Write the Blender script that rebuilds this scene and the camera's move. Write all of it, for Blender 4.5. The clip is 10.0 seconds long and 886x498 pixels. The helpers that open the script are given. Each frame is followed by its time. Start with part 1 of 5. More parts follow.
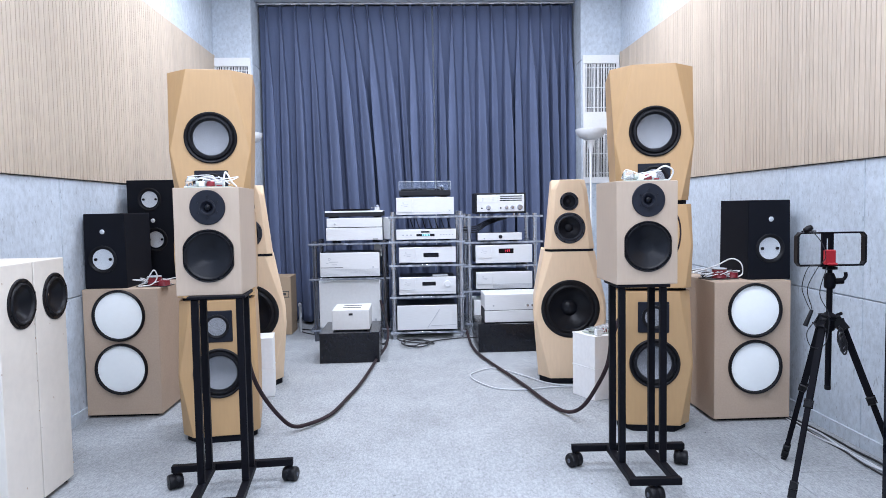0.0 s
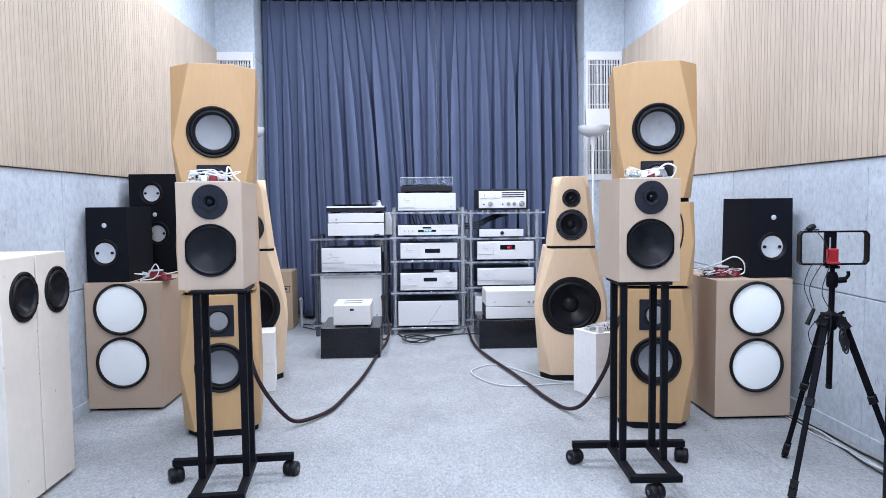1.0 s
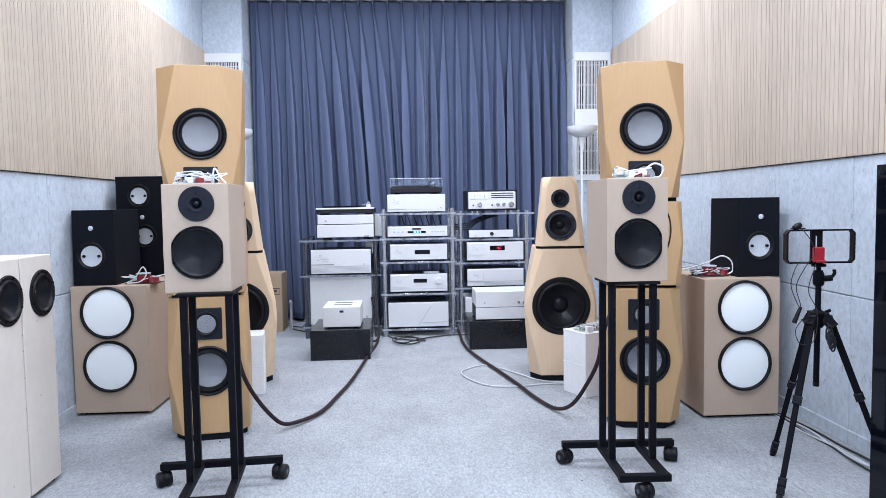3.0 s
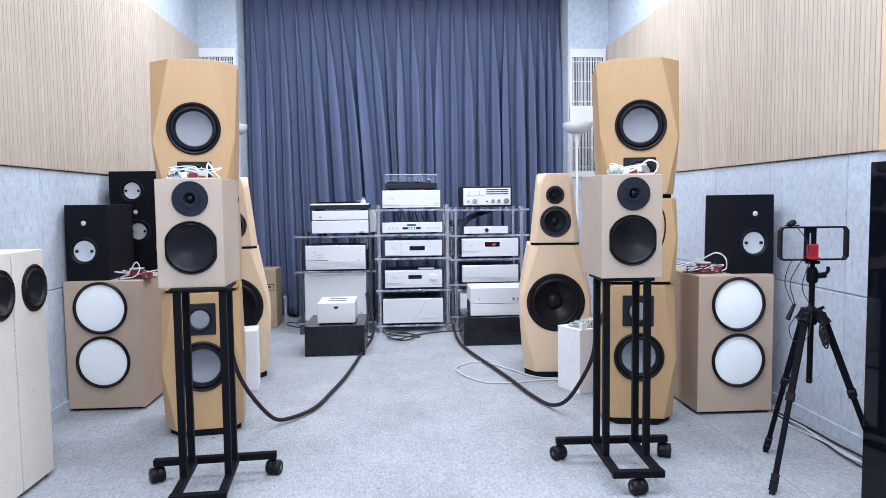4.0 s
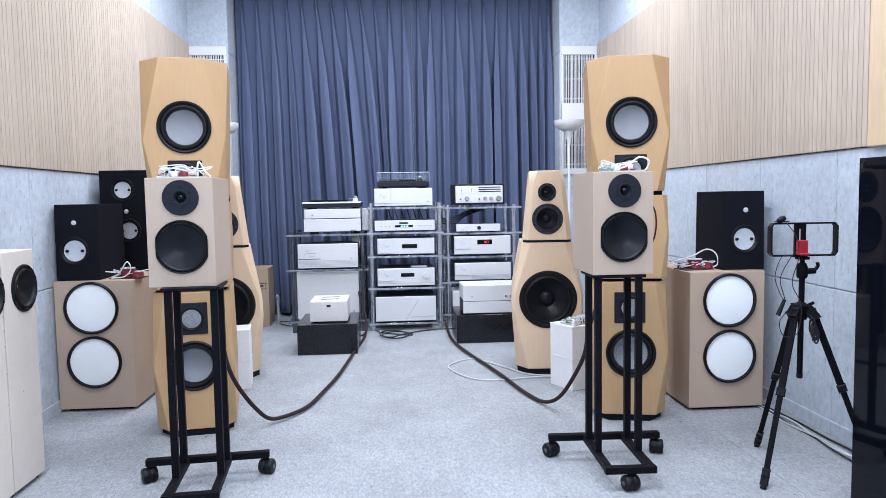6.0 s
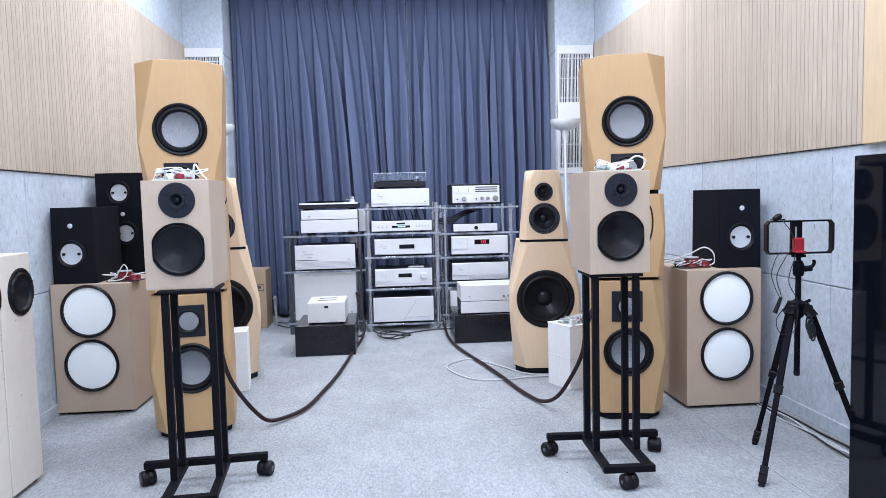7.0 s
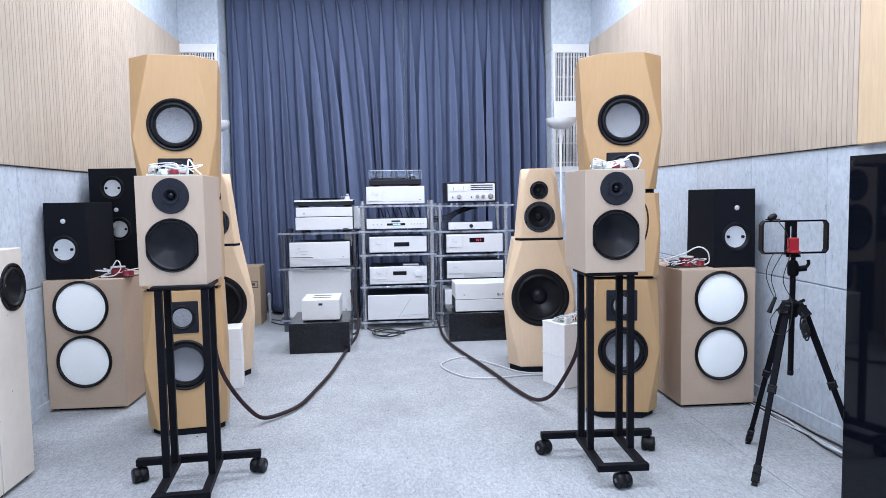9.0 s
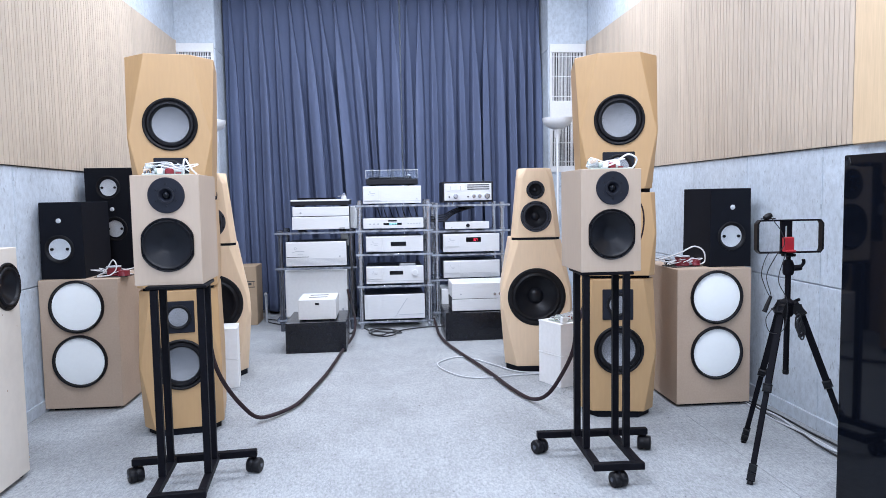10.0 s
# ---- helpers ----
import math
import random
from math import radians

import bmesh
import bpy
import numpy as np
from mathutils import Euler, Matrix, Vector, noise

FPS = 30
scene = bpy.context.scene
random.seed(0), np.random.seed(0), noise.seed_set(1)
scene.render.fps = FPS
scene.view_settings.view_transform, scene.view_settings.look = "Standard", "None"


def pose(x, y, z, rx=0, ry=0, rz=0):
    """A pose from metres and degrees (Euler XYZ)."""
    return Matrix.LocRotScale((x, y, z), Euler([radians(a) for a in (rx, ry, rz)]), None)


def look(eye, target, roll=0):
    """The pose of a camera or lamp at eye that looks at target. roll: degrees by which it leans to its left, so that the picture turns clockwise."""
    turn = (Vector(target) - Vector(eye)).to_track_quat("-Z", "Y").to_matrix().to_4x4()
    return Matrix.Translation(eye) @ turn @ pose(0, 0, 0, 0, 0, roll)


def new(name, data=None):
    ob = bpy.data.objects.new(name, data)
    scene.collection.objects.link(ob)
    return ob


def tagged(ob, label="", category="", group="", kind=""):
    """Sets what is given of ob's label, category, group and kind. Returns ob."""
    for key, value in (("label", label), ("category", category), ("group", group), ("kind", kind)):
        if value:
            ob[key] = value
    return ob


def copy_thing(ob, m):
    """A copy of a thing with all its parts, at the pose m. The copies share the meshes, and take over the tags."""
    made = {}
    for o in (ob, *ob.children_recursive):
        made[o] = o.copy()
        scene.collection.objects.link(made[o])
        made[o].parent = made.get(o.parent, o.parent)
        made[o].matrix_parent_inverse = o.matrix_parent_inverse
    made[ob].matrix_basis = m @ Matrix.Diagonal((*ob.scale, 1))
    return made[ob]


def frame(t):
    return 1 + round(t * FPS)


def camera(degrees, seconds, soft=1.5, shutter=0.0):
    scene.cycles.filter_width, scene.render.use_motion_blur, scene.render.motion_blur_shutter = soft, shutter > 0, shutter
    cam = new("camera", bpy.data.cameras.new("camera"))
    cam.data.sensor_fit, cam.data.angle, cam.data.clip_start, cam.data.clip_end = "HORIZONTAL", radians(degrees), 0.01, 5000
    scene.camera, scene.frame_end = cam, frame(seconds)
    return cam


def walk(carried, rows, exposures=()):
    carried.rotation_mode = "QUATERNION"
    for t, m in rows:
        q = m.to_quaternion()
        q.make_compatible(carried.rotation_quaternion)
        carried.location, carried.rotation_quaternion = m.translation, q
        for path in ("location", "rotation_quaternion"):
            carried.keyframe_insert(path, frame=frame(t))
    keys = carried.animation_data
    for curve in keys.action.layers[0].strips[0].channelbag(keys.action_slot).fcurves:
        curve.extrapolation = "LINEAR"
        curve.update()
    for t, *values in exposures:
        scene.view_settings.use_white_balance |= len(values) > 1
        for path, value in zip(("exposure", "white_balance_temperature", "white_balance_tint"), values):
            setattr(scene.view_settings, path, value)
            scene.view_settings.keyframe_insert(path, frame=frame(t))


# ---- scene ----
cam = camera(65.0, 10.0, 0.5)
PATH = [
    (0, (-0.115, -0.497, 0.999), (-0.025, 1.497, 0.88), -1.0),
    (0.5, (-0.121, -0.495, 0.999), (-0.031, 1.499, 0.875), -0.7),
    (1, (-0.119, -0.495, 1.0), (-0.032, 1.499, 0.869), -0.6),
    (1.5, (-0.116, -0.493, 0.999), (-0.026, 1.501, 0.867), -0.9),
    (2, (-0.117, -0.493, 1.001), (-0.019, 1.501, 0.87), -0.7),
    (2.5, (-0.113, -0.493, 1.0), (-0.008, 1.5, 0.874), -0.9),
    (4, (-0.108, -0.488, 0.996), (0.019, 1.503, 0.858), -0.7),
    (4.5, (-0.108, -0.487, 0.998), (0.026, 1.504, 0.855), -0.9),
    (5, (-0.11, -0.487, 0.996), (0.03, 1.503, 0.853), -0.9),
    (5.5, (-0.107, -0.488, 0.995), (0.037, 1.502, 0.851), -0.8),
    (7, (-0.102, -0.49, 0.998), (0.052, 1.498, 0.853), -1.4),
    (7.5, (-0.105, -0.486, 0.997), (0.053, 1.503, 0.853), -0.7),
    (8, (-0.103, -0.486, 0.998), (0.056, 1.503, 0.85), -0.9),
    (8.5, (-0.104, -0.485, 0.997), (0.061, 1.502, 0.848), -0.8),
    (9, (-0.103, -0.484, 0.995), (0.066, 1.503, 0.845), -1.0),
    (9.5, (-0.098, -0.487, 0.995), (0.074, 1.5, 0.844), -1.0),
    (10, (-0.099, -0.485, 0.994), (0.078, 1.501, 0.843), -1.0),
]
walk(cam, [(t, look(eye, target, roll)) for t, eye, target, roll in PATH])

# ---- light ----
world = bpy.data.worlds.new("world")
scene.world = world
world.use_nodes = True
world.node_tree.nodes["Background"].inputs[0].default_value = (0.75, 0.85, 1.0, 1)
world.node_tree.nodes["Background"].inputs[1].default_value = 0.05
XL, XR, YB, YF, ZC = -1.72, 1.69, -2.4, 5.75, 2.94
LAMP_WATTS, LAMP_COLOUR = 32.0, (0.82, 0.885, 1.055)
LAMPS = [(x, y) for y in (-1.4, 1.2, 4.0) for x in (-1.0, 0.0, 1.0)]
for lx, ly in LAMPS:
    lamp = bpy.data.lights.new("ceiling_lamp", "AREA")
    lamp.shape, lamp.size, lamp.size_y = "RECTANGLE", 0.28, 1.15
    lamp.energy, lamp.color = LAMP_WATTS, LAMP_COLOUR
    tagged(new("ceiling_lamp_light", lamp), kind="structure").matrix_world = pose(lx, ly, ZC - 0.075)
scene.view_settings.exposure = 0.0


# ---- materials ----
def mat(name, colour, rough=0.6, metal=0.0, grain=0.0, scale=40.0, stretch=(1, 1, 1), blotch=0.0, bump=0.0, bump_scale=None,
        spread=0.0, coat=0.0, spec=0.5, contrast=(0.3, 0.7), placed=False, jag=0.5, layers=()):
    """A surface with fine grain, broad blotches, a difference from piece to piece and fine relief."""
    m = bpy.data.materials.new(name)
    m.use_nodes = True
    nt = m.node_tree
    n, link = nt.nodes, nt.links.new
    b = n["Principled BSDF"]
    b.inputs["Roughness"].default_value, b.inputs["Metallic"].default_value = rough, metal
    b.inputs["Coat Weight"].default_value = coat
    b.inputs["Coat Roughness"].default_value = 0.08
    b.inputs["Specular IOR Level"].default_value = spec
    b.inputs["Base Color"].default_value = (*colour, 1)
    co = n.new("ShaderNodeTexCoord")
    mp = n.new("ShaderNodeMapping")
    mp.inputs["Scale"].default_value = stretch
    where = n.new("ShaderNodeNewGeometry").outputs["Position"] if placed else co.outputs["Object"]
    link(where, mp.inputs["Vector"])
    fine = n.new("ShaderNodeTexNoise")
    fine.inputs["Scale"].default_value, fine.inputs["Detail"].default_value = scale, 5
    fine.inputs["Roughness"].default_value = jag
    link(mp.outputs[0], fine.inputs["Vector"])
    ramp = n.new("ShaderNodeMapRange")
    ramp.inputs["From Min"].default_value, ramp.inputs["From Max"].default_value = contrast
    ramp.inputs["To Min"].default_value, ramp.inputs["To Max"].default_value = 1 - grain, 1 + grain
    link(fine.outputs["Fac"], ramp.inputs["Value"])
    value = ramp.outputs[0]
    if blotch:
        broad = n.new("ShaderNodeTexNoise")
        broad.inputs["Scale"].default_value, broad.inputs["Detail"].default_value = 3.1, 4
        link(where, broad.inputs["Vector"])
        r2 = n.new("ShaderNodeMapRange")
        r2.inputs["From Min"].default_value, r2.inputs["From Max"].default_value = 0.3, 0.7
        r2.inputs["To Min"].default_value, r2.inputs["To Max"].default_value = 1 - blotch, 1 + blotch
        link(broad.outputs["Fac"], r2.inputs["Value"])
        mul = n.new("ShaderNodeMath")
        mul.operation = "MULTIPLY"
        link(value, mul.inputs[0]), link(r2.outputs[0], mul.inputs[1])
        value = mul.outputs[0]
    for size, pull, lo, hi, dark, light in layers:
        lm = n.new("ShaderNodeMapping")
        lm.inputs["Scale"].default_value = pull
        link(where, lm.inputs["Vector"])
        flecks = n.new("ShaderNodeTexNoise")
        flecks.inputs["Scale"].default_value, flecks.inputs["Detail"].default_value = size, 2
        link(lm.outputs[0], flecks.inputs["Vector"])
        r4 = n.new("ShaderNodeMapRange")
        r4.inputs["From Min"].default_value, r4.inputs["From Max"].default_value = lo, hi
        r4.inputs["To Min"].default_value, r4.inputs["To Max"].default_value = dark, light
        link(flecks.outputs["Fac"], r4.inputs["Value"])
        mul = n.new("ShaderNodeMath")
        mul.operation = "MULTIPLY"
        link(value, mul.inputs[0]), link(r4.outputs[0], mul.inputs[1])
        value = mul.outputs[0]
    if spread:
        info = n.new("ShaderNodeObjectInfo")
        r3 = n.new("ShaderNodeMapRange")
        r3.inputs["To Min"].default_value, r3.inputs["To Max"].default_value = 1 - spread, 1 + spread
        link(info.outputs["Random"], r3.inputs["Value"])
        mul = n.new("ShaderNodeMath")
        mul.operation = "MULTIPLY"
        link(value, mul.inputs[0]), link(r3.outputs[0], mul.inputs[1])
        value = mul.outputs[0]
    tint = n.new("ShaderNodeVectorMath")
    tint.operation = "SCALE"
    tint.inputs[0].default_value = colour
    link(value, tint.inputs["Scale"])
    link(tint.outputs[0], b.inputs["Base Color"])
    if bump:
        relief = fine
        if bump_scale:
            relief = n.new("ShaderNodeTexNoise")
            relief.inputs["Scale"].default_value, relief.inputs["Detail"].default_value = bump_scale, 3
            link(mp.outputs[0], relief.inputs["Vector"])
        bp = n.new("ShaderNodeBump")
        bp.inputs["Strength"].default_value, bp.inputs["Distance"].default_value = bump, 0.003
        link(relief.outputs["Fac"], bp.inputs["Height"])
        link(bp.outputs[0], b.inputs["Normal"])
    return m


def glow(name, colour, strength):
    m = bpy.data.materials.new(name)
    m.use_nodes = True
    b = m.node_tree.nodes["Principled BSDF"]
    b.inputs["Base Color"].default_value = (*colour, 1)
    b.inputs["Emission Color"].default_value, b.inputs["Emission Strength"].default_value = (*colour, 1), strength
    return m


def glassy(name, colour, rough=0.03):
    m = bpy.data.materials.new(name)
    m.use_nodes = True
    b = m.node_tree.nodes["Principled BSDF"]
    b.inputs["Base Color"].default_value = (*colour, 1)
    b.inputs["Transmission Weight"].default_value, b.inputs["Roughness"].default_value, b.inputs["IOR"].default_value = 1, rough, 1.45
    return m


FELT = mat("felt_board", (0.485, 0.535, 0.59), 0.95, grain=0.15, scale=42, jag=0.72, stretch=(1, 1, 0.7), blotch=0.05, bump=0.25, bump_scale=260, spread=0.03, spec=0.15, contrast=(0.25, 0.6), placed=True,
           layers=((95, (1, 1, 0.4), 0.27, 0.36, 0.70, 1.0), (16, (1, 1, 0.8), 0.35, 0.65, 0.96, 1.03)))
PLASTER = mat("plaster", (0.6, 0.66, 0.74), 0.9, grain=0.03, scale=30, blotch=0.05, bump=0.1)
CEILING = mat("ceiling_board", (0.8, 0.81, 0.82), 0.9, grain=0.05, scale=90, blotch=0.03, bump=0.15)
CARPET = mat("carpet", (0.347, 0.363, 0.376), 1.0, grain=0.31, scale=150, stretch=(1, 0.42, 1), jag=0.9, blotch=0.09, bump=0.8, bump_scale=400, spec=0.05, contrast=(0.32, 0.66), placed=True,
             layers=((90, (1, 0.4, 1), 0.36, 0.62, 0.87, 1.05), (24, (1, 0.3, 1), 0.35, 0.65, 0.95, 1.03), (70, (1, 0.55, 1), 0.25, 0.33, 0.62, 1.0)))
SLAT = mat("slat_veneer", (0.515, 0.425, 0.333), 0.6, grain=0.08, scale=24, stretch=(9, 9, 0.5), blotch=0.04, bump=0.05, spread=0.05, placed=True)
BOARD = mat("veneer_board", (0.62, 0.46, 0.29), 0.55, grain=0.06, scale=20, stretch=(7, 7, 0.5), blotch=0.05, bump=0.04)
GROOVE = mat("groove_black", (0.04, 0.035, 0.03), 0.9)
CLOTH = mat("curtain_cloth", (0.112, 0.138, 0.222), 0.9, grain=0.05, scale=300, stretch=(1, 1, 0.3), blotch=0.04, bump=0.1, spec=0.12)
MAPLE = mat("maple_veneer", (0.480, 0.302, 0.145), 0.45, grain=0.03, scale=14, stretch=(6, 6, 0.8), blotch=0.06, bump=0.02, spread=0.02)
BIRCH = mat("birch_veneer", (0.72, 0.54, 0.365), 0.45, grain=0.03, scale=14, stretch=(6, 6, 0.8), blotch=0.05, bump=0.02, spread=0.02)
BEIGE = mat("beige_veneer", (0.455, 0.358, 0.275), 0.5, grain=0.025, scale=20, stretch=(5, 5, 0.8), blotch=0.05, bump=0.03, spread=0.02)
CREAM = mat("cream_paint", (0.69, 0.635, 0.565), 0.5, grain=0.03, scale=30, blotch=0.06, bump=0.06)
FIBRE = mat("brown_fibreboard", (0.47, 0.355, 0.266), 0.7, grain=0.04, scale=120, blotch=0.06, bump=0.1)
BLACKPAINT = mat("black_cabinet_paint", (0.006, 0.007, 0.011), 0.6, spec=0.11, grain=0.15, scale=180, blotch=0.1, bump=0.1)
GLOSS = mat("black_gloss_lacquer", (0.003, 0.004, 0.007), 0.04, grain=0.05, blotch=0.05, spec=0.22)
STEEL = mat("black_steel", (0.0045, 0.0045, 0.007), 0.55, spec=0.09, grain=0.15, scale=120, bump=0.05)
RUBBER = mat("rubber", (0.006, 0.006, 0.008), 0.45, spec=0.22, grain=0.1, scale=120)
CONE = mat("black_cone", (0.0075, 0.0085, 0.012), 0.32, spec=0.2, grain=0.1, scale=160, bump=0.03)
GREYRING = mat("grey_black_plastic", (0.030, 0.033, 0.044), 0.5, spec=0.3, grain=0.1, scale=160)
MATTCONE = mat("matt_black_plate", (0.012, 0.014, 0.022), 0.55, spec=0.2, grain=0.1, scale=160)
WEAVE = mat("grey_woven_cone", (0.235, 0.245, 0.265), 0.65, grain=0.5, scale=400, blotch=0.04, bump=0.5, contrast=(0.38, 0.62))
WHITECONE = mat("white_cone", (0.92, 0.945, 0.935), 0.8, grain=0.01, scale=60, blotch=0.008)
SILVER = mat("silver_cone", (0.62, 0.65, 0.68), 0.45, metal=0.35, grain=0.14, scale=300, bump=0.1)
ALU = mat("brushed_aluminium", (0.735, 0.745, 0.755), 0.45, metal=0.25, grain=0.04, scale=30, stretch=(0.6, 4, 14), blotch=0.02, bump=0.02)
ALUDARK = mat("engraved_grey", (0.45, 0.47, 0.5), 0.5, metal=0.3, grain=0.05)
CASE = mat("dark_case", (0.014, 0.015, 0.02), 0.5, spec=0.25, grain=0.1, scale=100)
CHROME = mat("chrome_tube", (0.55, 0.57, 0.62), 0.22, metal=0.85, grain=0.04, scale=30)
SMOKE = mat("smoked_tube", (0.13, 0.14, 0.17), 0.25, metal=0.8, grain=0.06, scale=30)
GLASS = glassy("shelf_glass", (0.82, 0.88, 0.92))
LID = glassy("clear_lid", (0.93, 0.95, 0.97), 0.02)
# opaque shelf edge tones; the strong grain paints in the glints of clear glass
ACRYLIC = mat("clear_edge_glints", (0.27, 0.295, 0.34), 0.12, grain=0.6, scale=22)
SMOKEGLASS = mat("dark_edge_glints", (0.17, 0.19, 0.23), 0.12, grain=0.6, scale=22)
GRANITE = mat("black_granite", (0.010, 0.011, 0.017), 0.2, grain=0.4, scale=70, blotch=0.2, contrast=(0.45, 0.8), spec=0.4)
WHITE = mat("white_paint", (0.74, 0.75, 0.76), 0.5, grain=0.03, scale=50, blotch=0.03)
GREYBOX = mat("pale_grey_enamel", (0.67, 0.68, 0.685), 0.5, grain=0.03, scale=50, blotch=0.03)
WHITEBOX = mat("white_card", (0.8, 0.8, 0.8), 0.7, grain=0.03, scale=50, blotch=0.04)
CARTON = mat("cardboard", (0.4, 0.29, 0.19), 0.85, grain=0.06, scale=60, stretch=(1, 1, 6), blotch=0.06)
INK = mat("dark_print", (0.06, 0.055, 0.05), 0.8, grain=0.1)
SNAKE = mat("brown_cable_sleeve", (0.026, 0.015, 0.018), 0.6, spec=0.2, grain=0.35, scale=300, bump=0.3)
BLACKCABLE = mat("black_cable", (0.012, 0.012, 0.015), 0.45, grain=0.1, scale=100)
GREYCABLE = mat("grey_cable", (0.55, 0.57, 0.6), 0.5, grain=0.06, scale=60)
WHITECABLE = mat("white_cable", (0.75, 0.76, 0.77), 0.45, grain=0.04, scale=60)
RED = mat("red_anodised", (0.36, 0.014, 0.024), 0.45, grain=0.08, scale=80)
PINK = mat("red_winding", (0.21, 0.016, 0.026), 0.35, grain=0.3, scale=200, stretch=(1, 1, 6))
GREEN = mat("pale_green_plastic", (0.42, 0.48, 0.43), 0.5, grain=0.12, scale=120)
DISPLAY = mat("display_glass", (0.004, 0.004, 0.006), 0.15, grain=0.05, spec=0.25)
LEDRED = glow("red_digits", (1.0, 0.04, 0.10), 1.6)
LEDBLUE = glow("pale_blue_digits", (0.35, 0.8, 0.9), 1.0)
TUBEGLOW = glow("ceiling_diffuser", (0.85, 0.92, 1.0), 1.5)


# ---- helpers for building ----
def part(name, bm, material, parent=None, label="", smooth=False):
    me = bpy.data.meshes.new(name)
    bmesh.ops.recalc_face_normals(bm, faces=bm.faces[:])
    bm.to_mesh(me)
    bm.free()
    me.materials.append(material)
    if smooth:
        me.set_sharp_from_angle(angle=radians(38))
        me.polygons.foreach_set("use_smooth", [True] * len(me.polygons))
        me.set_sharp_from_angle(angle=radians(38))
    ob = new(name, me)
    if parent:
        ob.parent = parent
    if label:
        ob["label"] = label
    return ob


def thing(name, x, y, z, turn, label, category, group=""):
    ob = new(name)
    ob.empty_display_size = 0.05
    ob.matrix_world = pose(x, y, z, 0, 0, turn)
    return tagged(ob, label, category, group)


def add_box(bm, x0, x1, y0, y1, z0, z1, bevel=0.0, seg=1):
    made = bmesh.ops.create_cube(bm, size=1.0)["verts"]
    for v in made:
        v.co = Vector(((x0 + x1) / 2 + v.co.x * (x1 - x0), (y0 + y1) / 2 + v.co.y * (y1 - y0), (z0 + z1) / 2 + v.co.z * (z1 - z0)))
    if bevel:
        edges = list({e for v in made for e in v.link_edges})
        bmesh.ops.bevel(bm, geom=edges, offset=bevel, segments=seg, affect="EDGES", profile=0.5)
    return bm


def box(x0, x1, y0, y1, z0, z1, bevel=0.0, seg=1):
    return add_box(bmesh.new(), x0, x1, y0, y1, z0, z1, bevel, seg)


def frame_axes(axis):
    w = Vector(axis).normalized()
    u = w.orthogonal().normalized() if abs(w.z) > 0.9 else w.cross(Vector((0, 0, 1))).normalized()
    return u, w.cross(u), w


def add_lathe(bm, profile, centre, axis=(0, -1, 0), seg=40):
    """Turns (radius, distance along the axis) pairs round the axis."""
    u, v, w = frame_axes(axis)
    c = Vector(centre)
    rings = []
    for r, d in profile:
        if r < 1e-6:
            rings.append([bm.verts.new(c + w * d)])
        else:
            rings.append([bm.verts.new(c + w * d + (u * math.cos(a) + v * math.sin(a)) * r) for a in (2 * math.pi * i / seg for i in range(seg))])
    for a, b in zip(rings, rings[1:]):
        for i in range(seg):
            j = (i + 1) % seg
            if len(a) == 1 and len(b) > 1:
                bm.faces.new((a[0], b[i], b[j]))
            elif len(b) == 1 and len(a) > 1:
                bm.faces.new((a[i], a[j], b[0]))
            elif len(a) > 1:
                bm.faces.new((a[i], a[j], b[j], b[i]))
    return bm


def lathe(profile, centre, axis=(0, -1, 0), seg=40):
    return add_lathe(bmesh.new(), profile, centre, axis, seg)


def add_rod(bm, p0, p1, r, r1=None, seg=14):
    p0, p1 = Vector(p0), Vector(p1)
    n = (p1 - p0).length
    r1 = r if r1 is None else r1
    return add_lathe(bm, [(0, 0), (r, 0), (r1, n), (0, n)], p0, p1 - p0, seg)


def rod(p0, p1, r, r1=None, seg=14):
    return add_rod(bmesh.new(), p0, p1, r, r1, seg)


def add_bar(bm, p0, p1, w, h, bevel=0.0):
    """A bar of rectangular section from p0 to p1."""
    p0, p1 = Vector(p0), Vector(p1)
    u, v, d = frame_axes(p1 - p0)
    made = bmesh.ops.create_cube(bm, size=1.0)["verts"]
    mid, n = (p0 + p1) / 2, (p1 - p0).length
    for k in made:
        k.co = mid + u * k.co.x * w + v * k.co.y * h + d * k.co.z * n
    if bevel:
        bmesh.ops.bevel(bm, geom=list({e for k in made for e in k.link_edges}), offset=bevel, segments=1, affect="EDGES")
    return bm


def smooth_line(points, steps=8):
    """A Catmull-Rom line through the points."""
    p = [Vector(q) for q in points]
    p = [p[0] * 2 - p[1]] + p + [p[-1] * 2 - p[-2]]
    out = []
    for a, b, c, d in zip(p, p[1:], p[2:], p[3:]):
        for i in range(steps):
            t = i / steps
            out.append(0.5 * (2 * b + (c - a) * t + (2 * a - 5 * b + 4 * c - d) * t * t + (3 * b - a - 3 * c + d) * t ** 3))
    return out + [p[-2]]


def add_hose(bm, points, r, steps=8, seg=8):
    line = smooth_line(points, steps)
    rings, up = [], Vector((0.123, 0.456, 0.88)).normalized()
    for i, q in enumerate(line):
        d = (line[min(i + 1, len(line) - 1)] - line[max(i - 1, 0)]).normalized()
        u = d.cross(up).normalized()
        up = u.cross(d).normalized()
        rings.append([bm.verts.new(q + (u * math.cos(a) + up * math.sin(a)) * r) for a in (2 * math.pi * k / seg for k in range(seg))])
    for a, b in zip(rings, rings[1:]):
        for k in range(seg):
            bm.faces.new((a[k], a[(k + 1) % seg], b[(k + 1) % seg], b[k]))
    bm.faces.new(rings[0]), bm.faces.new(rings[-1])
    return bm


def hose(points, r, steps=8, seg=8):
    return add_hose(bmesh.new(), points, r, steps, seg)


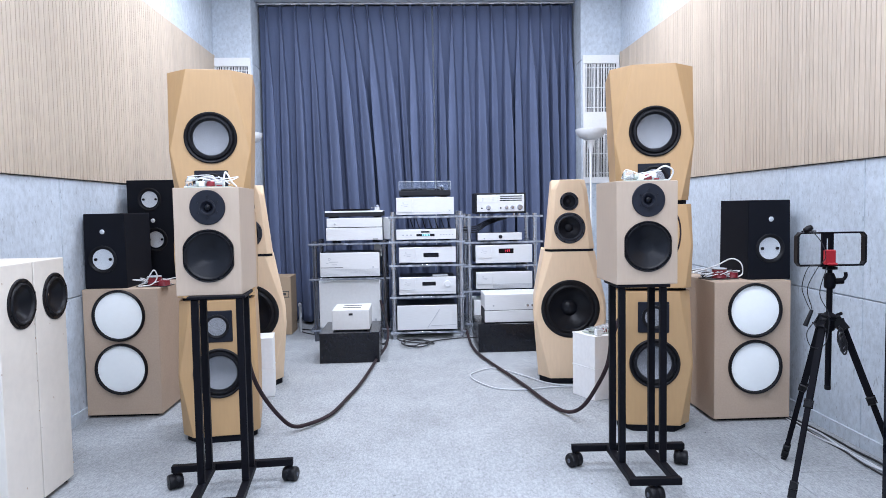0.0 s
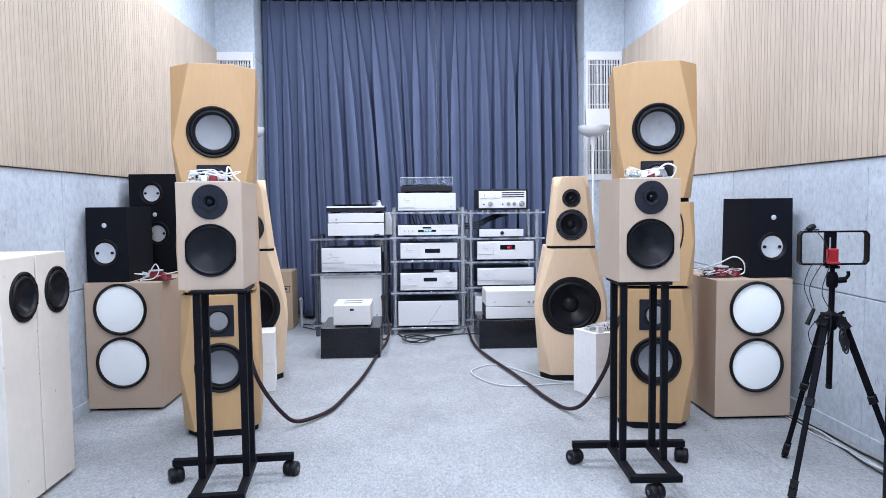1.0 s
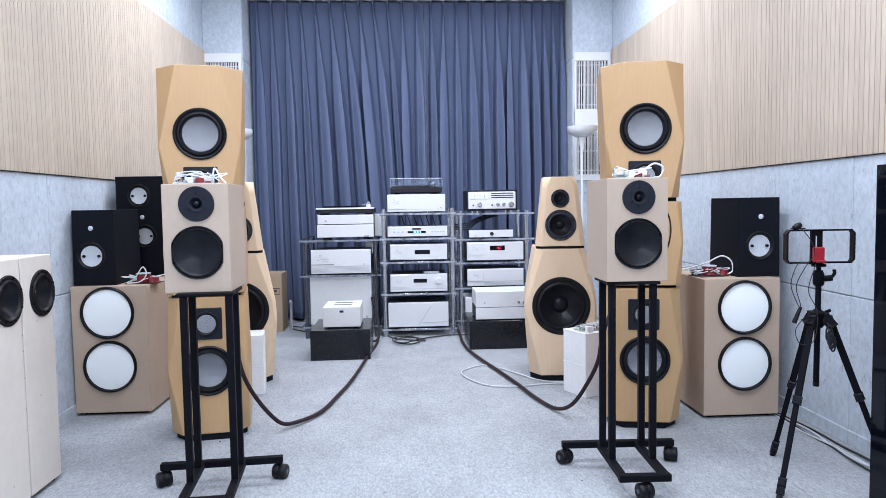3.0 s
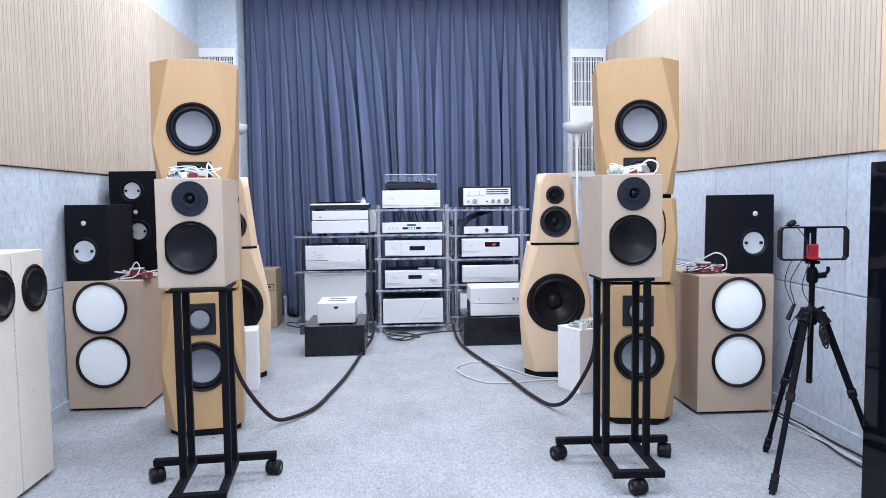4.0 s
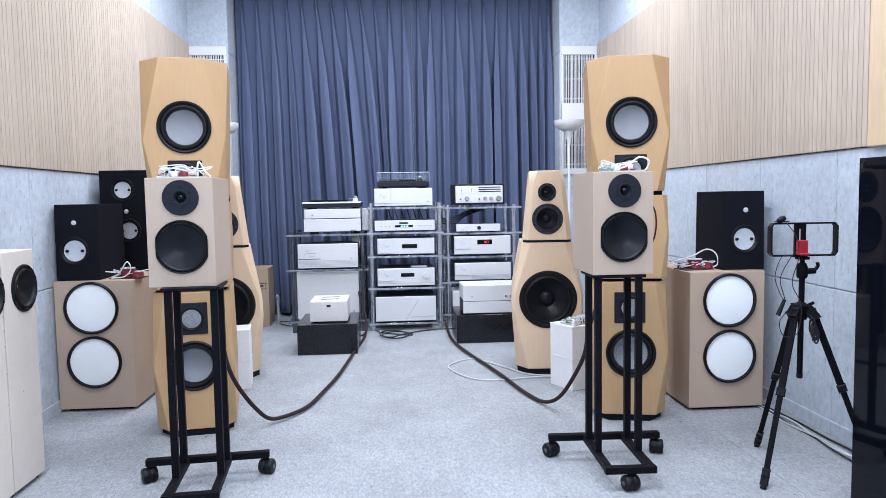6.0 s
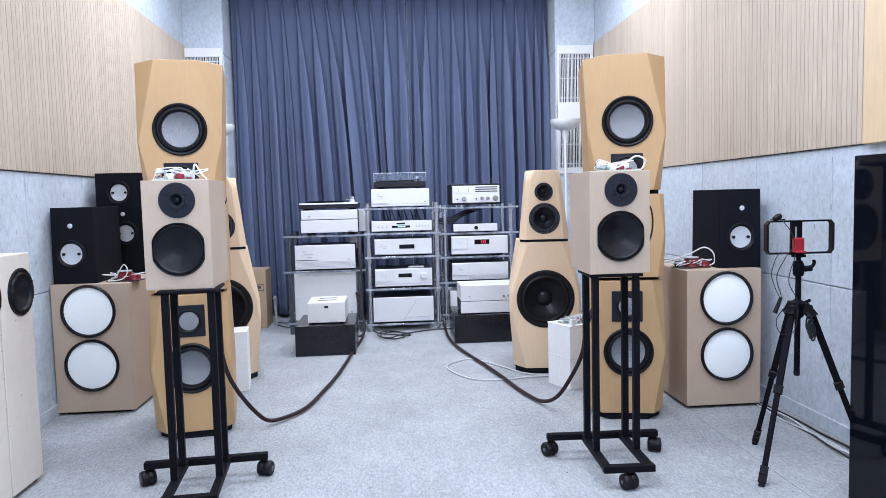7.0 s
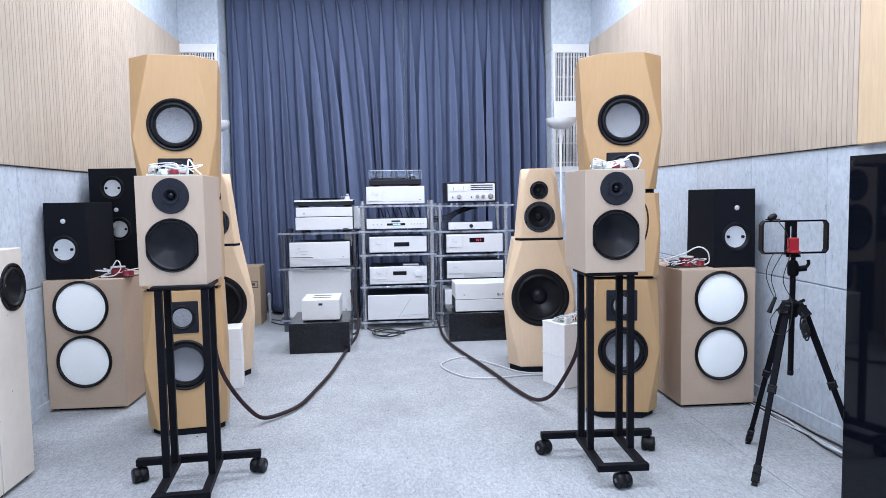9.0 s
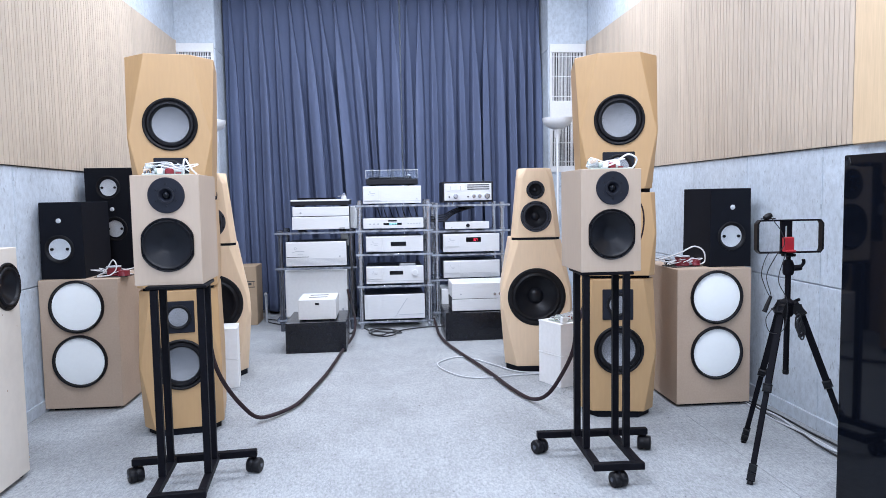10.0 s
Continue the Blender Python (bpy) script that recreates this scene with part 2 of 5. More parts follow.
def cabinet(points, holes=(), bevel=0.004, hole_depth=0.06, y=0.0):
    """A convex cabinet round the points, its front in the plane y with round holes (x, z, radius) cut through the front."""
    bm = bmesh.new()
    for q in points:
        bm.verts.new(q)
    hull = bmesh.ops.convex_hull(bm, input=bm.verts[:])
    loose = [v for v in bm.verts if not v.link_faces]
    bmesh.ops.delete(bm, geom=loose, context="VERTS")
    bmesh.ops.dissolve_limit(bm, angle_limit=radians(1), verts=bm.verts[:], edges=bm.edges[:])
    if bevel:
        bmesh.ops.bevel(bm, geom=bm.edges[:], offset=bevel, segments=2, affect="EDGES", profile=0.5)
    if holes:
        bm.normal_update()
        front = max((f for f in bm.faces if abs(f.normal.y) > 0.999 and abs(f.calc_center_median().y - y) < 0.002), key=lambda f: f.calc_area())
        rim = front.edges[:]
        bmesh.ops.delete(bm, geom=[front], context="FACES_ONLY")
        loops = []
        for cx, cz, r in holes:
            vs = [bm.verts.new((cx + r * math.cos(2 * math.pi * i / 40), y, cz + r * math.sin(2 * math.pi * i / 40))) for i in range(40)]
            loops.append([bm.edges.new((vs[i], vs[(i + 1) % 40])) for i in range(40)])
        bmesh.ops.triangle_fill(bm, use_beauty=True, edges=rim + [e for some in loops for e in some], normal=(0, -1, 0))
        for (cx, cz, r), some in zip(holes, loops):
            inside = [f for f in bm.faces if abs(f.normal.y) > 0.99 and (f.calc_center_median() - Vector((cx, y, cz))).length < r * 0.9
                      and all((v.co - Vector((cx, y, cz))).length < r * 1.01 for v in f.verts)]
            bmesh.ops.delete(bm, geom=inside, context="FACES_ONLY")
            some = [e for e in some if e.is_valid]
            out = bmesh.ops.extrude_edge_only(bm, edges=some)["geom"]
            for v in out:
                if isinstance(v, bmesh.types.BMVert):
                    v.co.y += hole_depth
    return bm


def gem(levels, depth, back=1.0):
    """Points of a faceted cabinet from (z, half width of the front flat, half width, how far the corner is cut back)."""
    pts = []
    for z, flat, half, cut in levels:
        pts += [(-flat, 0, z), (flat, 0, z), (-half, cut, z), (half, cut, z), (-half * back, depth, z), (half * back, depth, z)]
    return pts


def driver(owner, name, x, z, r, kind="black", y=0.0, flat=False, dished=False, rim_look=None):
    """A loudspeaker driver in a hole of the front: its frame with cone, dust cap or plate."""
    ring = bmesh.new()
    if kind == "white":
        add_lathe(ring, [(r, -0.001), (r, 0.012), (r * 0.97, 0.017), (r * 0.935, 0.017), (r * 0.895, 0.008), (r * 0.89, -0.004)], (x, y, z))
        o = part(name, ring, RUBBER, owner, "black ring round a white cone", True)
        part("cone", lathe([(r * 0.90, 0.004), (r * 0.6, 0.008), (r * 0.3, 0.010), (0, 0.0105)], (x, y, z)), WHITECONE, o, "matt white cone", True)
        return o
    if kind == "weave":
        add_lathe(ring, [(r, -0.001), (r, 0.006), (r * 0.95, 0.010), (r * 0.9, 0.008), (r * 0.87, 0.005), (r * 0.82, 0.013), (r * 0.76, 0.014), (r * 0.71, 0.008), (r * 0.69, -0.004), (r * 0.66, -0.012)], (x, y, z))
        o = part(name, ring, RUBBER, owner, "black rubber surround", True)
        part("cone", lathe([(r * 0.68, -0.008), (r * 0.4, -0.02), (r * 0.2, -0.025), (0, -0.027)], (x, y, z)), WEAVE, o, "grey woven cone", True)
        return o
    if kind == "silver":
        add_lathe(ring, [(r, -0.001), (r, 0.003), (r * 0.93, 0.005), (r * 0.84, 0.003), (r * 0.76, -0.004), (r * 0.72, -0.006)], (x, y, z))
        o = part(name, ring, RUBBER, owner, "black ring round a silver cone", True)
        part("cone", lathe([(r * 0.74, -0.004), (r * 0.4, -0.008), (0, -0.01)], (x, y, z)), SILVER, o, "silver cone with two dark bolts", True)
        for side in (-1, 1):
            part("bolt", lathe([(r * 0.1, -0.008), (r * 0.1, 0.002), (0, 0.003)], (x + side * r * 0.52, y, z), seg=16), RUBBER, o)
        return o
    if kind == "dot":
        add_lathe(ring, [(r, 0), (r, 0.002), (r * 0.6, 0.004), (0, 0.005)], (x, y, z), seg=24)
        return part(name, ring, SILVER, owner, "small silver tweeter dome", True)
    if kind == "tweeter":
        add_lathe(ring, [(r, -0.001), (r, 0.004), (r * 0.97, 0.006), (r * 0.45, 0.006), (r * 0.42, 0.009), (r * 0.36, 0.009), (r * 0.28, 0.001), (r * 0.22, -0.002)], (x, y, z))
        o = part(name, ring, MATTCONE, owner, "matt black tweeter plate", True)
        part("dome", lathe([(r * 0.23, -0.002), (r * 0.2, 0.004), (r * 0.12, 0.008), (0, 0.01)], (x, y, z), seg=24), GLOSS, o, "", True)
        part("trim_ring", lathe([(r * 0.46, 0.0055), (r * 0.46, 0.0098), (r * 0.41, 0.0098), (r * 0.41, 0.008)], (x, y, z), seg=32), CASE, o, "", True)
        for k in range(6):
            a = math.pi * (k + 0.5) / 3
            part("screw", lathe([(0.0035, 0.005), (0.0035, 0.0075), (0, 0.008)], (x + r * 0.62 * math.cos(a), y, z + r * 0.62 * math.sin(a)), seg=10), CONE, o)
        return o
    half = r * 0.93 if flat else r
    prof = [(r, -0.001), (r, 0.004), (r * 0.97, 0.006), (r * 0.87, 0.005), (r * 0.84, 0.002), (r * 0.81, 0.008), (r * 0.76, 0.010), (r * 0.71, 0.006), (r * 0.69, 0.0)]
    if flat:
        prof = [(r, -0.001), (r, 0.004), (r * 0.985, 0.006), (r * 0.945, 0.005), (r * 0.93, 0.002), (r * 0.90, 0.006), (r * 0.86, 0.006), (r * 0.82, 0.002), (r * 0.69, -0.006)]
    add_lathe(ring, prof, (x, y, z), seg=48)
    if flat:
        for v in ring.verts:
            v.co.x = x + max(-half, min(half, v.co.x - x))
    o = part(name, ring, rim_look or RUBBER, owner, "black driver frame with rubber surround", True)
    deep = min(0.05, r * 0.3)
    if flat or dished:
        rim = 0.8 if flat else 0.7
        part("cone", lathe([(r * rim, 0.001), (r * (rim - 0.04), -r * 0.012), (r * 0.34, -r * 0.245), (r * 0.27, -r * 0.272), (r * 0.14, -r * 0.288), (0, -r * 0.293)], (x, y, z), seg=48), CONE, o, "dished black cone", True)
    else:
        part("cone", lathe([(r * 0.7, 0.001), (r * 0.6, -deep * 0.35), (r * 0.27, -deep)], (x, y, z), seg=48), CONE, o, "", True)
        part("dust_cap", lathe([(r * 0.28, -deep), (r * 0.22, -deep * 0.75), (r * 0.12, -deep * 0.6), (0, -deep * 0.55)], (x, y, z), seg=32), CONE, o, "", True)
    for k in range(8):
        a = math.pi * (k + 0.5) / 4
        sx = max(-half * 0.95, min(half * 0.95, r * 0.92 * math.cos(a)))
        part("screw", lathe([(0.0038, 0.004), (0.0038, 0.0075), (0, 0.008)], (x + sx, y, z + r * 0.92 * math.sin(a)), seg=10), STEEL, o)
    return o


def hole(x, z, r):
    return (x, z, r * 0.9)


# ---- the room ----
def setting(name, bm, material, label="", smooth=False):
    return tagged(part(name, bm, material, None, label, smooth), kind="structure")


floor = setting("floor", box(XL - 0.15, XR + 0.15, YB - 0.15, YF + 0.15, -0.2, -0.012), GROOVE, "pale blue-grey carpet tiles on the floor")
ceiling = setting("ceiling", box(XL - 0.15, XR + 0.15, YB - 0.15, YF + 0.15, ZC, ZC + 0.15), CEILING, "plain white ceiling")
wall_west = setting("wall_west", box(XL - 0.15, XL - 0.012, YB, YF, -0.012, ZC), PLASTER, "pale grey-blue felt board wall with veneer slats")
wall_east = setting("wall_east", box(XR + 0.012, XR + 0.15, YB, YF, -0.012, ZC), PLASTER, "pale grey-blue felt board wall with veneer slats")
wall_north = setting("wall_north", box(XL - 0.15, XR + 0.15, YF, YF + 0.15, -0.012, ZC), PLASTER, "plain wall behind the curtain")
wall_south = setting("wall_south", box(XL - 0.15, XR + 0.15, YB - 0.15, YB, -0.012, ZC), PLASTER, "plain pale wall")
PW, PE, PY = -1.40, 1.346, 5.40
pillar_west = setting("pillar_west", box(XL - 0.012, PW - 0.012, PY + 0.012, YF, -0.012, ZC), PLASTER, "felt-covered pillar beside the curtain")
pillar_east = setting("pillar_east", box(PE + 0.012, XR + 0.012, PY + 0.012, YF, -0.012, ZC), PLASTER, "felt-covered pillar beside the curtain")
setting("curtain_beam", box(PW - 0.01, PE + 0.01, 5.50, YF, 2.772, ZC), PLASTER, "pale beam above the curtain rail")

# ---- things: curtains ----
def curtain(name, x0, x1, seed, lean, bunch, label):
    """A pinch-pleated curtain: under each pinch a fold opens downwards, with one edge sharper; bunch gathers folds to the right."""
    rnd = random.Random(seed)
    ztop, zbot = 2.752, 0.03
    pitch = 0.119
    pleats = max(2, round((x1 - x0) / pitch * (1 + bunch * 0.3)))
    nx, nz = pleats * 40, 64
    side = [1 if rnd.random() < 0.78 else -1 for _ in range(pleats)]
    broad = [rnd.uniform(0.6, 1.2) for _ in range(pleats)]
    proud = [rnd.uniform(0.7, 1.2) for _ in range(pleats)]
    lap = [rnd.uniform(0.05, 0.22) for _ in range(pleats)]
    soft = lambda v: (lambda c: c * c * (3 - 2 * c))(min(1.0, max(0.0, v)))
    bm = bmesh.new()
    grid = []
    for j in range(nz + 1):
        h = (j / nz) ** 1.6
        z = ztop + (zbot - ztop) * h
        ease = soft((h - 0.035) / 0.42) * 0.55 + min(1.0, max(0.0, (h - 0.035) / 0.20)) * 0.45
        head = soft(h / 0.02) * (1 - soft((h - 0.03) / 0.03))
        row = []
        for i in range(nx + 1):
            p = pleats * i / nx
            k = min(int(p), pleats - 1)
            f = p - k
            u = p / pleats
            at = u + bunch * 0.16 * math.sin(math.pi * u) * u
            c = (f - 0.5) * side[k]
            near, far = 0.05 + 0.17 * ease * broad[k], 0.05 + 0.24 * ease * broad[k]
            roll, edge = 0.05 + 0.12 * ease, 0.045 + 0.02 * ease
            fold = soft((c + near + roll) / roll) * (1 - soft((c - far) / edge))
            fold *= 1 - 0.30 * ease * soft((far - c) / (near + far))
            twin = 0.25 * head * math.exp(-((abs(c) - 0.055) / 0.022) ** 2)
            sway = 0.10 * ease * math.sin(2 * math.pi * f + 4 * broad[k]) * math.sin(math.pi * f)
            amp = (0.040 + 0.076 * ease) * (1 + (proud[k] - 1) * ease)
            shift = side[k] * lap[k] * (x1 - x0) / pleats * ease * fold ** 2
            bulge = lean * math.exp(-((u - 0.66) / (0.36 if u < 0.66 else 0.20)) ** 2) * max(0.0, h - 0.02) ** 0.8
            x = x0 + at * (x1 - x0) + shift + bulge + 0.008 * noise.noise((u * 8, h * 2.5, seed)) * ease
            y = 5.668 - amp * (fold + twin + sway) + 0.010 * noise.noise((u * 7, h * 2.4, seed + 4)) * (0.3 + ease)
            row.append(bm.verts.new((x, y, z)))
        grid.append(row)
    for a, b in zip(grid, grid[1:]):
        for i in range(nx):
            bm.faces.new((a[i], a[i + 1], b[i + 1], b[i]))
    ob = tagged(part(name, bm, CLOTH, None, label, True), category="curtain", group="curtains across the end wall")
    sol = ob.modifiers.new("thickness", "SOLIDIFY")
    sol.thickness, sol.offset = 0.003, 1
    return ob


curtain("curtain", PW + 0.012, 0.098, 3, 0.19, 0.0, "slate-blue pleated curtain hanging to the floor, closed")
curtain("curtain", 0.112, PE - 0.012, 8, 0.02, 0.7, "slate-blue pleated curtain hanging to the floor, closed")
rail = thing("curtain_rail", 0, 5.62, 2.754, 0, "slim dark curtain rail with white gliders", "curtain rail")
part("track", box(PW + 0.006, PE - 0.006, -0.010, 0.010, 0, 0.014, 0.002), ALUDARK, rail)
glider = None
for i in range(22):
    gx = PW + 0.05 + i * 0.124 + 0.02 * math.sin(i * 7.0)
    g = part("glider", box(-0.022, 0.022, -0.013, -0.0102, -0.003, 0.002), WHITE, rail, "white glider") if glider is None else new("glider", glider)
    glider = g.data
    g.parent, g.location = rail, (gx, 0, 0)


# ---- things: tall faceted three-piece speakers ----
def faceted_stack(x, y, turn):
    t = thing("floor_speaker", x, y, 0, turn, "tall three-piece faceted maple speaker with grey woven cones", "loudspeaker", "tall maple speakers")
    part("plinth", cabinet(gem([(0.0, 0.088, 0.148, 0.075), (0.0298, 0.088, 0.148, 0.075)], 0.38, 0.9), (), 0.002, y=0.01), BLACKPAINT, t, "black plinth").location.y = 0.008
    low = part("lower_cabinet", cabinet(gem([(0.030, 0.112, 0.162, 0.068), (0.30, 0.159, 0.166, 0.010), (0.620, 0.106, 0.158, 0.05)], 0.40, 0.95),
                                        [hole(0.003, 0.305, 0.108)], 0.003), MAPLE, t, "", False)
    driver(low, "woofer", 0.003, 0.305, 0.108, "weave")
    plate = part("driver_plate", box(-0.068, 0.064, -0.006, 0.004, 0.440, 0.575, 0.003), MATTCONE, low, "square black plate")
    mid_ring = lathe([(0.052, 0.004), (0.052, 0.010), (0.047, 0.012), (0.041, 0.008), (0.038, 0.007)], (0.0, 0, 0.508))
    part("midrange", mid_ring, RUBBER, low, "black ring", True)
    part("midrange_cone", lathe([(0.039, 0.0075), (0.02, 0.0085), (0, 0.009)], (0.0, 0, 0.508)), WEAVE, low, "grey woven cone", True)
    part("foot_gap", box(-0.14, 0.14, 0.04, 0.37, 0.620, 0.634), BLACKPAINT, t, "black spacer")
    part("middle_cabinet", cabinet(gem([(0.634, 0.13, 0.160, 0.03), (0.82, 0.155, 0.164, 0.01), (0.996, 0.135, 0.160, 0.03)], 0.40, 0.95), (), 0.003), MAPLE, t)
    part("foot_gap", box(-0.14, 0.14, 0.04, 0.37, 0.996, 1.013), BLACKPAINT, t, "black spacer")
    top = part("upper_cabinet", cabinet(gem([(1.013, 0.112, 0.152, 0.055), (1.255, 0.161, 0.166, 0.006), (1.594, 0.088, 0.177, 0.100)], 0.42, 0.95),
                                        [hole(0.003, 1.309, 0.108)], 0.003), MAPLE, t)
    driver(top, "woofer", 0.003, 1.309, 0.108, "weave")
    part("driver_plate", box(-0.068, 0.068, -0.006, 0.004, 1.056, 1.172, 0.003), MATTCONE, top, "square black plate")
    part("midrange", lathe([(0.058, 0.004), (0.058, 0.010), (0.052, 0.012), (0.044, 0.008), (0.042, 0.007)], (0.0, 0, 1.105)), RUBBER, top, "black ring", True)
    part("midrange_cone", lathe([(0.043, 0.0075), (0.02, 0.0085), (0, 0.009)], (0.0, 0, 1.105)), WEAVE, top, "grey woven cone", True)
    return t


maple = faceted_stack(-0.954, 2.495, 9)
copy_thing(maple, pose(0.930, 2.455, 0, 0, 0, -11))


# ---- things: two-piece birch towers ----
def tower(x, y, turn):
    t = thing("floor_speaker", x, y, 0, turn, "two-piece faceted pale birch speaker with black cones", "loudspeaker", "birch tower speakers")
    part("plinth", cabinet(gem([(0.0, 0.109, 0.165, 0.093), (0.0318, 0.109, 0.165, 0.093)], 0.40, 0.85), (), 0.002), BLACKPAINT, t, "black plinth").location.y = 0.004
    low = part("lower_cabinet", cabinet(gem([(0.032, 0.114, 0.172, 0.095), (0.361, 0.189, 0.202, 0.019), (0.466, 0.181, 0.198, 0.019), (0.744, 0.095, 0.141, 0.033)], 0.42, 0.85),
                                        [hole(0, 0.424, 0.162)], 0.003), BIRCH, t)
    driver(low, "woofer", 0, 0.424, 0.162)
    part("spacer", cabinet(gem([(0.744, 0.103, 0.134, 0.033), (0.757, 0.103, 0.134, 0.033)], 0.29, 0.8), (), 0.0), BLACKPAINT, t, "black gap between the cabinets")
    top = part("upper_cabinet", cabinet(gem([(0.757, 0.107, 0.139, 0.029), (1.086, 0.074, 0.099, 0.025), (1.141, 0.052, 0.093, 0.071)], 0.305, 0.8),
                                        [hole(-0.001, 0.874, 0.086), hole(-0.003, 1.021, 0.0505)], 0.003), BIRCH, t)
    driver(top, "midrange", -0.001, 0.874, 0.086, rim_look=GREYRING)
    driver(top, "tweeter", -0.003, 1.021, 0.0505, rim_look=GREYRING)
    return t


birch = tower(0.761, 3.312, -5)
copy_thing(birch, pose(-1.030, 3.415, 0, 0, 0, 8))


# ---- things: bookshelf speakers on wheeled stands ----
def speaker_stand(x, y, turn):
    t = thing("speaker_stand", x, y, 0, turn, "black square-tube steel stand on castors", "speaker stand", "wheeled speaker stands")
    for px in (-0.0725, 0.0725):
        for py in (-0.066, 0.066):
            part("post", box(px - 0.0115, px + 0.0115, py - 0.0115, py + 0.0115, 0.085, 0.708, 0.002), STEEL, t)
        part("runner", box(px - 0.0125, px + 0.0125, -0.1985, 0.1095, 0.060, 0.085, 0.002), STEEL, t)
    part("front_bar", box(-0.088, 0.088, -0.224, -0.199, 0.060, 0.085, 0.002), STEEL, t)
    part("rear_bar", box(-0.215, 0.215, 0.110, 0.136, 0.060, 0.085, 0.002), STEEL, t)
    part("top_plate", box(-0.094, 0.094, -0.084, 0.10, 0.7085, 0.7195, 0.002), STEEL, t)
    for cx, cy, ca in ((-0.205, 0.123, 0.5), (0.205, 0.123, -0.35), (0.0, -0.211, 0.25)):
        c = part("castor", rod((cx, cy, 0.04), (cx, cy, 0.060), 0.008), STEEL, t, "black twin-wheel castor")
        part("hood", lathe([(0.012, -0.0235), (0.0245, -0.0215), (0.0245, 0.0215), (0.012, 0.0235)], (cx, cy, 0.027), (math.cos(ca), math.sin(ca), 0), 24), RUBBER, c, "", True)
        for s in (-1, 1):
            ax = Vector((s * math.cos(ca), s * math.sin(ca), 0))
            part("wheel", lathe([(0.010, 0.003), (0.026, 0.003), (0.027, 0.006), (0.027, 0.020), (0.024, 0.0245), (0.012, 0.026), (0, 0.026)], (cx, cy, 0.027), ax, 26), RUBBER, c, "", True)
            part("wheel_hub", lathe([(0.0085, 0.0255), (0.0085, 0.0268), (0.005, 0.0275), (0, 0.0275)], (cx, cy, 0.027), ax, 18), SMOKE, c, "grey hub cap", True)
    return t


def bookshelf(x, y, turn):
    t = thing("bookshelf_speaker", x, y, 0.720, turn, "beige veneered two-way bookshelf speaker on a black stand", "loudspeaker", "bookshelf speakers on stands")
    w, h, d = 0.1075, 0.359, 0.262
    body = part("cabinet", cabinet([(sx * w, yy, zz) for sx in (-1, 1) for yy in (0, d) for zz in (0, h)], [hole(0.004, 0.293, 0.0580), (0.002, 0.132, 0.076)], 0.0018), BEIGE, t)
    driver(body, "tweeter", 0.004, 0.293, 0.0580, "tweeter")
    driver(body, "woofer", 0.002, 0.132, 0.0885, "black", flat=True)
    return t


stand = speaker_stand(-0.772, 1.906, 5)
copy_thing(stand, pose(0.692, 1.960, 0, 0, 0, -2))
shelf_speaker = bookshelf(-0.792, 1.845, 2)
copy_thing(shelf_speaker, pose(0.701, 1.875, 0.720, 0, 0, 0))


# ---- things: bass cabinets and the black speakers ----
def bass_cabinet(x, y, w, h, off, high, low, r):
    t = thing("bass_cabinet", x, y, 0, 0, "brown fibreboard bass cabinet with two white cones", "loudspeaker", "bass cabinets with white cones")
    part("plinth", box(-w / 2 + 0.03, w / 2 - 0.03, 0.03, 0.40, 0.0, 0.014), BLACKPAINT, t, "dark base")
    body = part("cabinet", cabinet([(sx * w / 2, yy, zz) for sx in (-1, 1) for yy in (0, 0.44) for zz in (0.014, h)],
                                   [hole(off, high, r), hole(off + 0.003, low, r)], 0.003), FIBRE, t)
    driver(body, "woofer", off, high, r, "white")
    driver(body, "woofer", off + 0.003, low, r, "white")
    return t


bass_cabinet(-1.530, 2.92, 0.360, 0.632, -0.010, 0.503, 0.241, 0.126)
bass_cabinet(1.421, 2.560, 0.352, 0.642, 0.009, 0.511, 0.252, 0.124)


def black_speaker(x, y, z, depth, off):
    t = thing("black_speaker", x, y, z, 0, "matt black speaker with silver cone on a bass cabinet", "loudspeaker", "matt black speakers")
    pts = [(sx * (0.101 - 0.004 * (zz > 0)), yy, zz) for sx in (-1, 1) for yy in (0, depth) for zz in (0, 0.366)]
    body = part("cabinet", cabinet(pts, [hole(off, 0.143, 0.061)], 0.003), BLACKPAINT, t)
    driver(body, "woofer", off, 0.143, 0.068, "silver")
    driver(body, "tweeter", off + 0.003, 0.278, 0.0115, "dot")
    return t


black_speaker(-1.607, 2.955, 0.632, 0.33, -0.012)
black_speaker(1.528, 2.625, 0.642, 0.29, 0.005)
t = thing("black_speaker", -1.540, 3.42, 0, 0, "tall matt black speaker with silver cones behind the bass cabinet", "loudspeaker")
body = part("cabinet", cabinet([(sx * 0.137, yy, zz) for sx in (-1, 1) for yy in (0, 0.28) for zz in (0.0, 1.178)], [hole(-0.015, 1.072, 0.05), hole(0.01, 0.85, 0.05)], 0.003), BLACKPAINT, t)
driver(body, "midrange", -0.015, 1.072, 0.064, "silver")
driver(body, "woofer", 0.01, 0.85, 0.066, "silver")
driver(body, "tweeter", 0.0, 0.955, 0.0115, "dot")


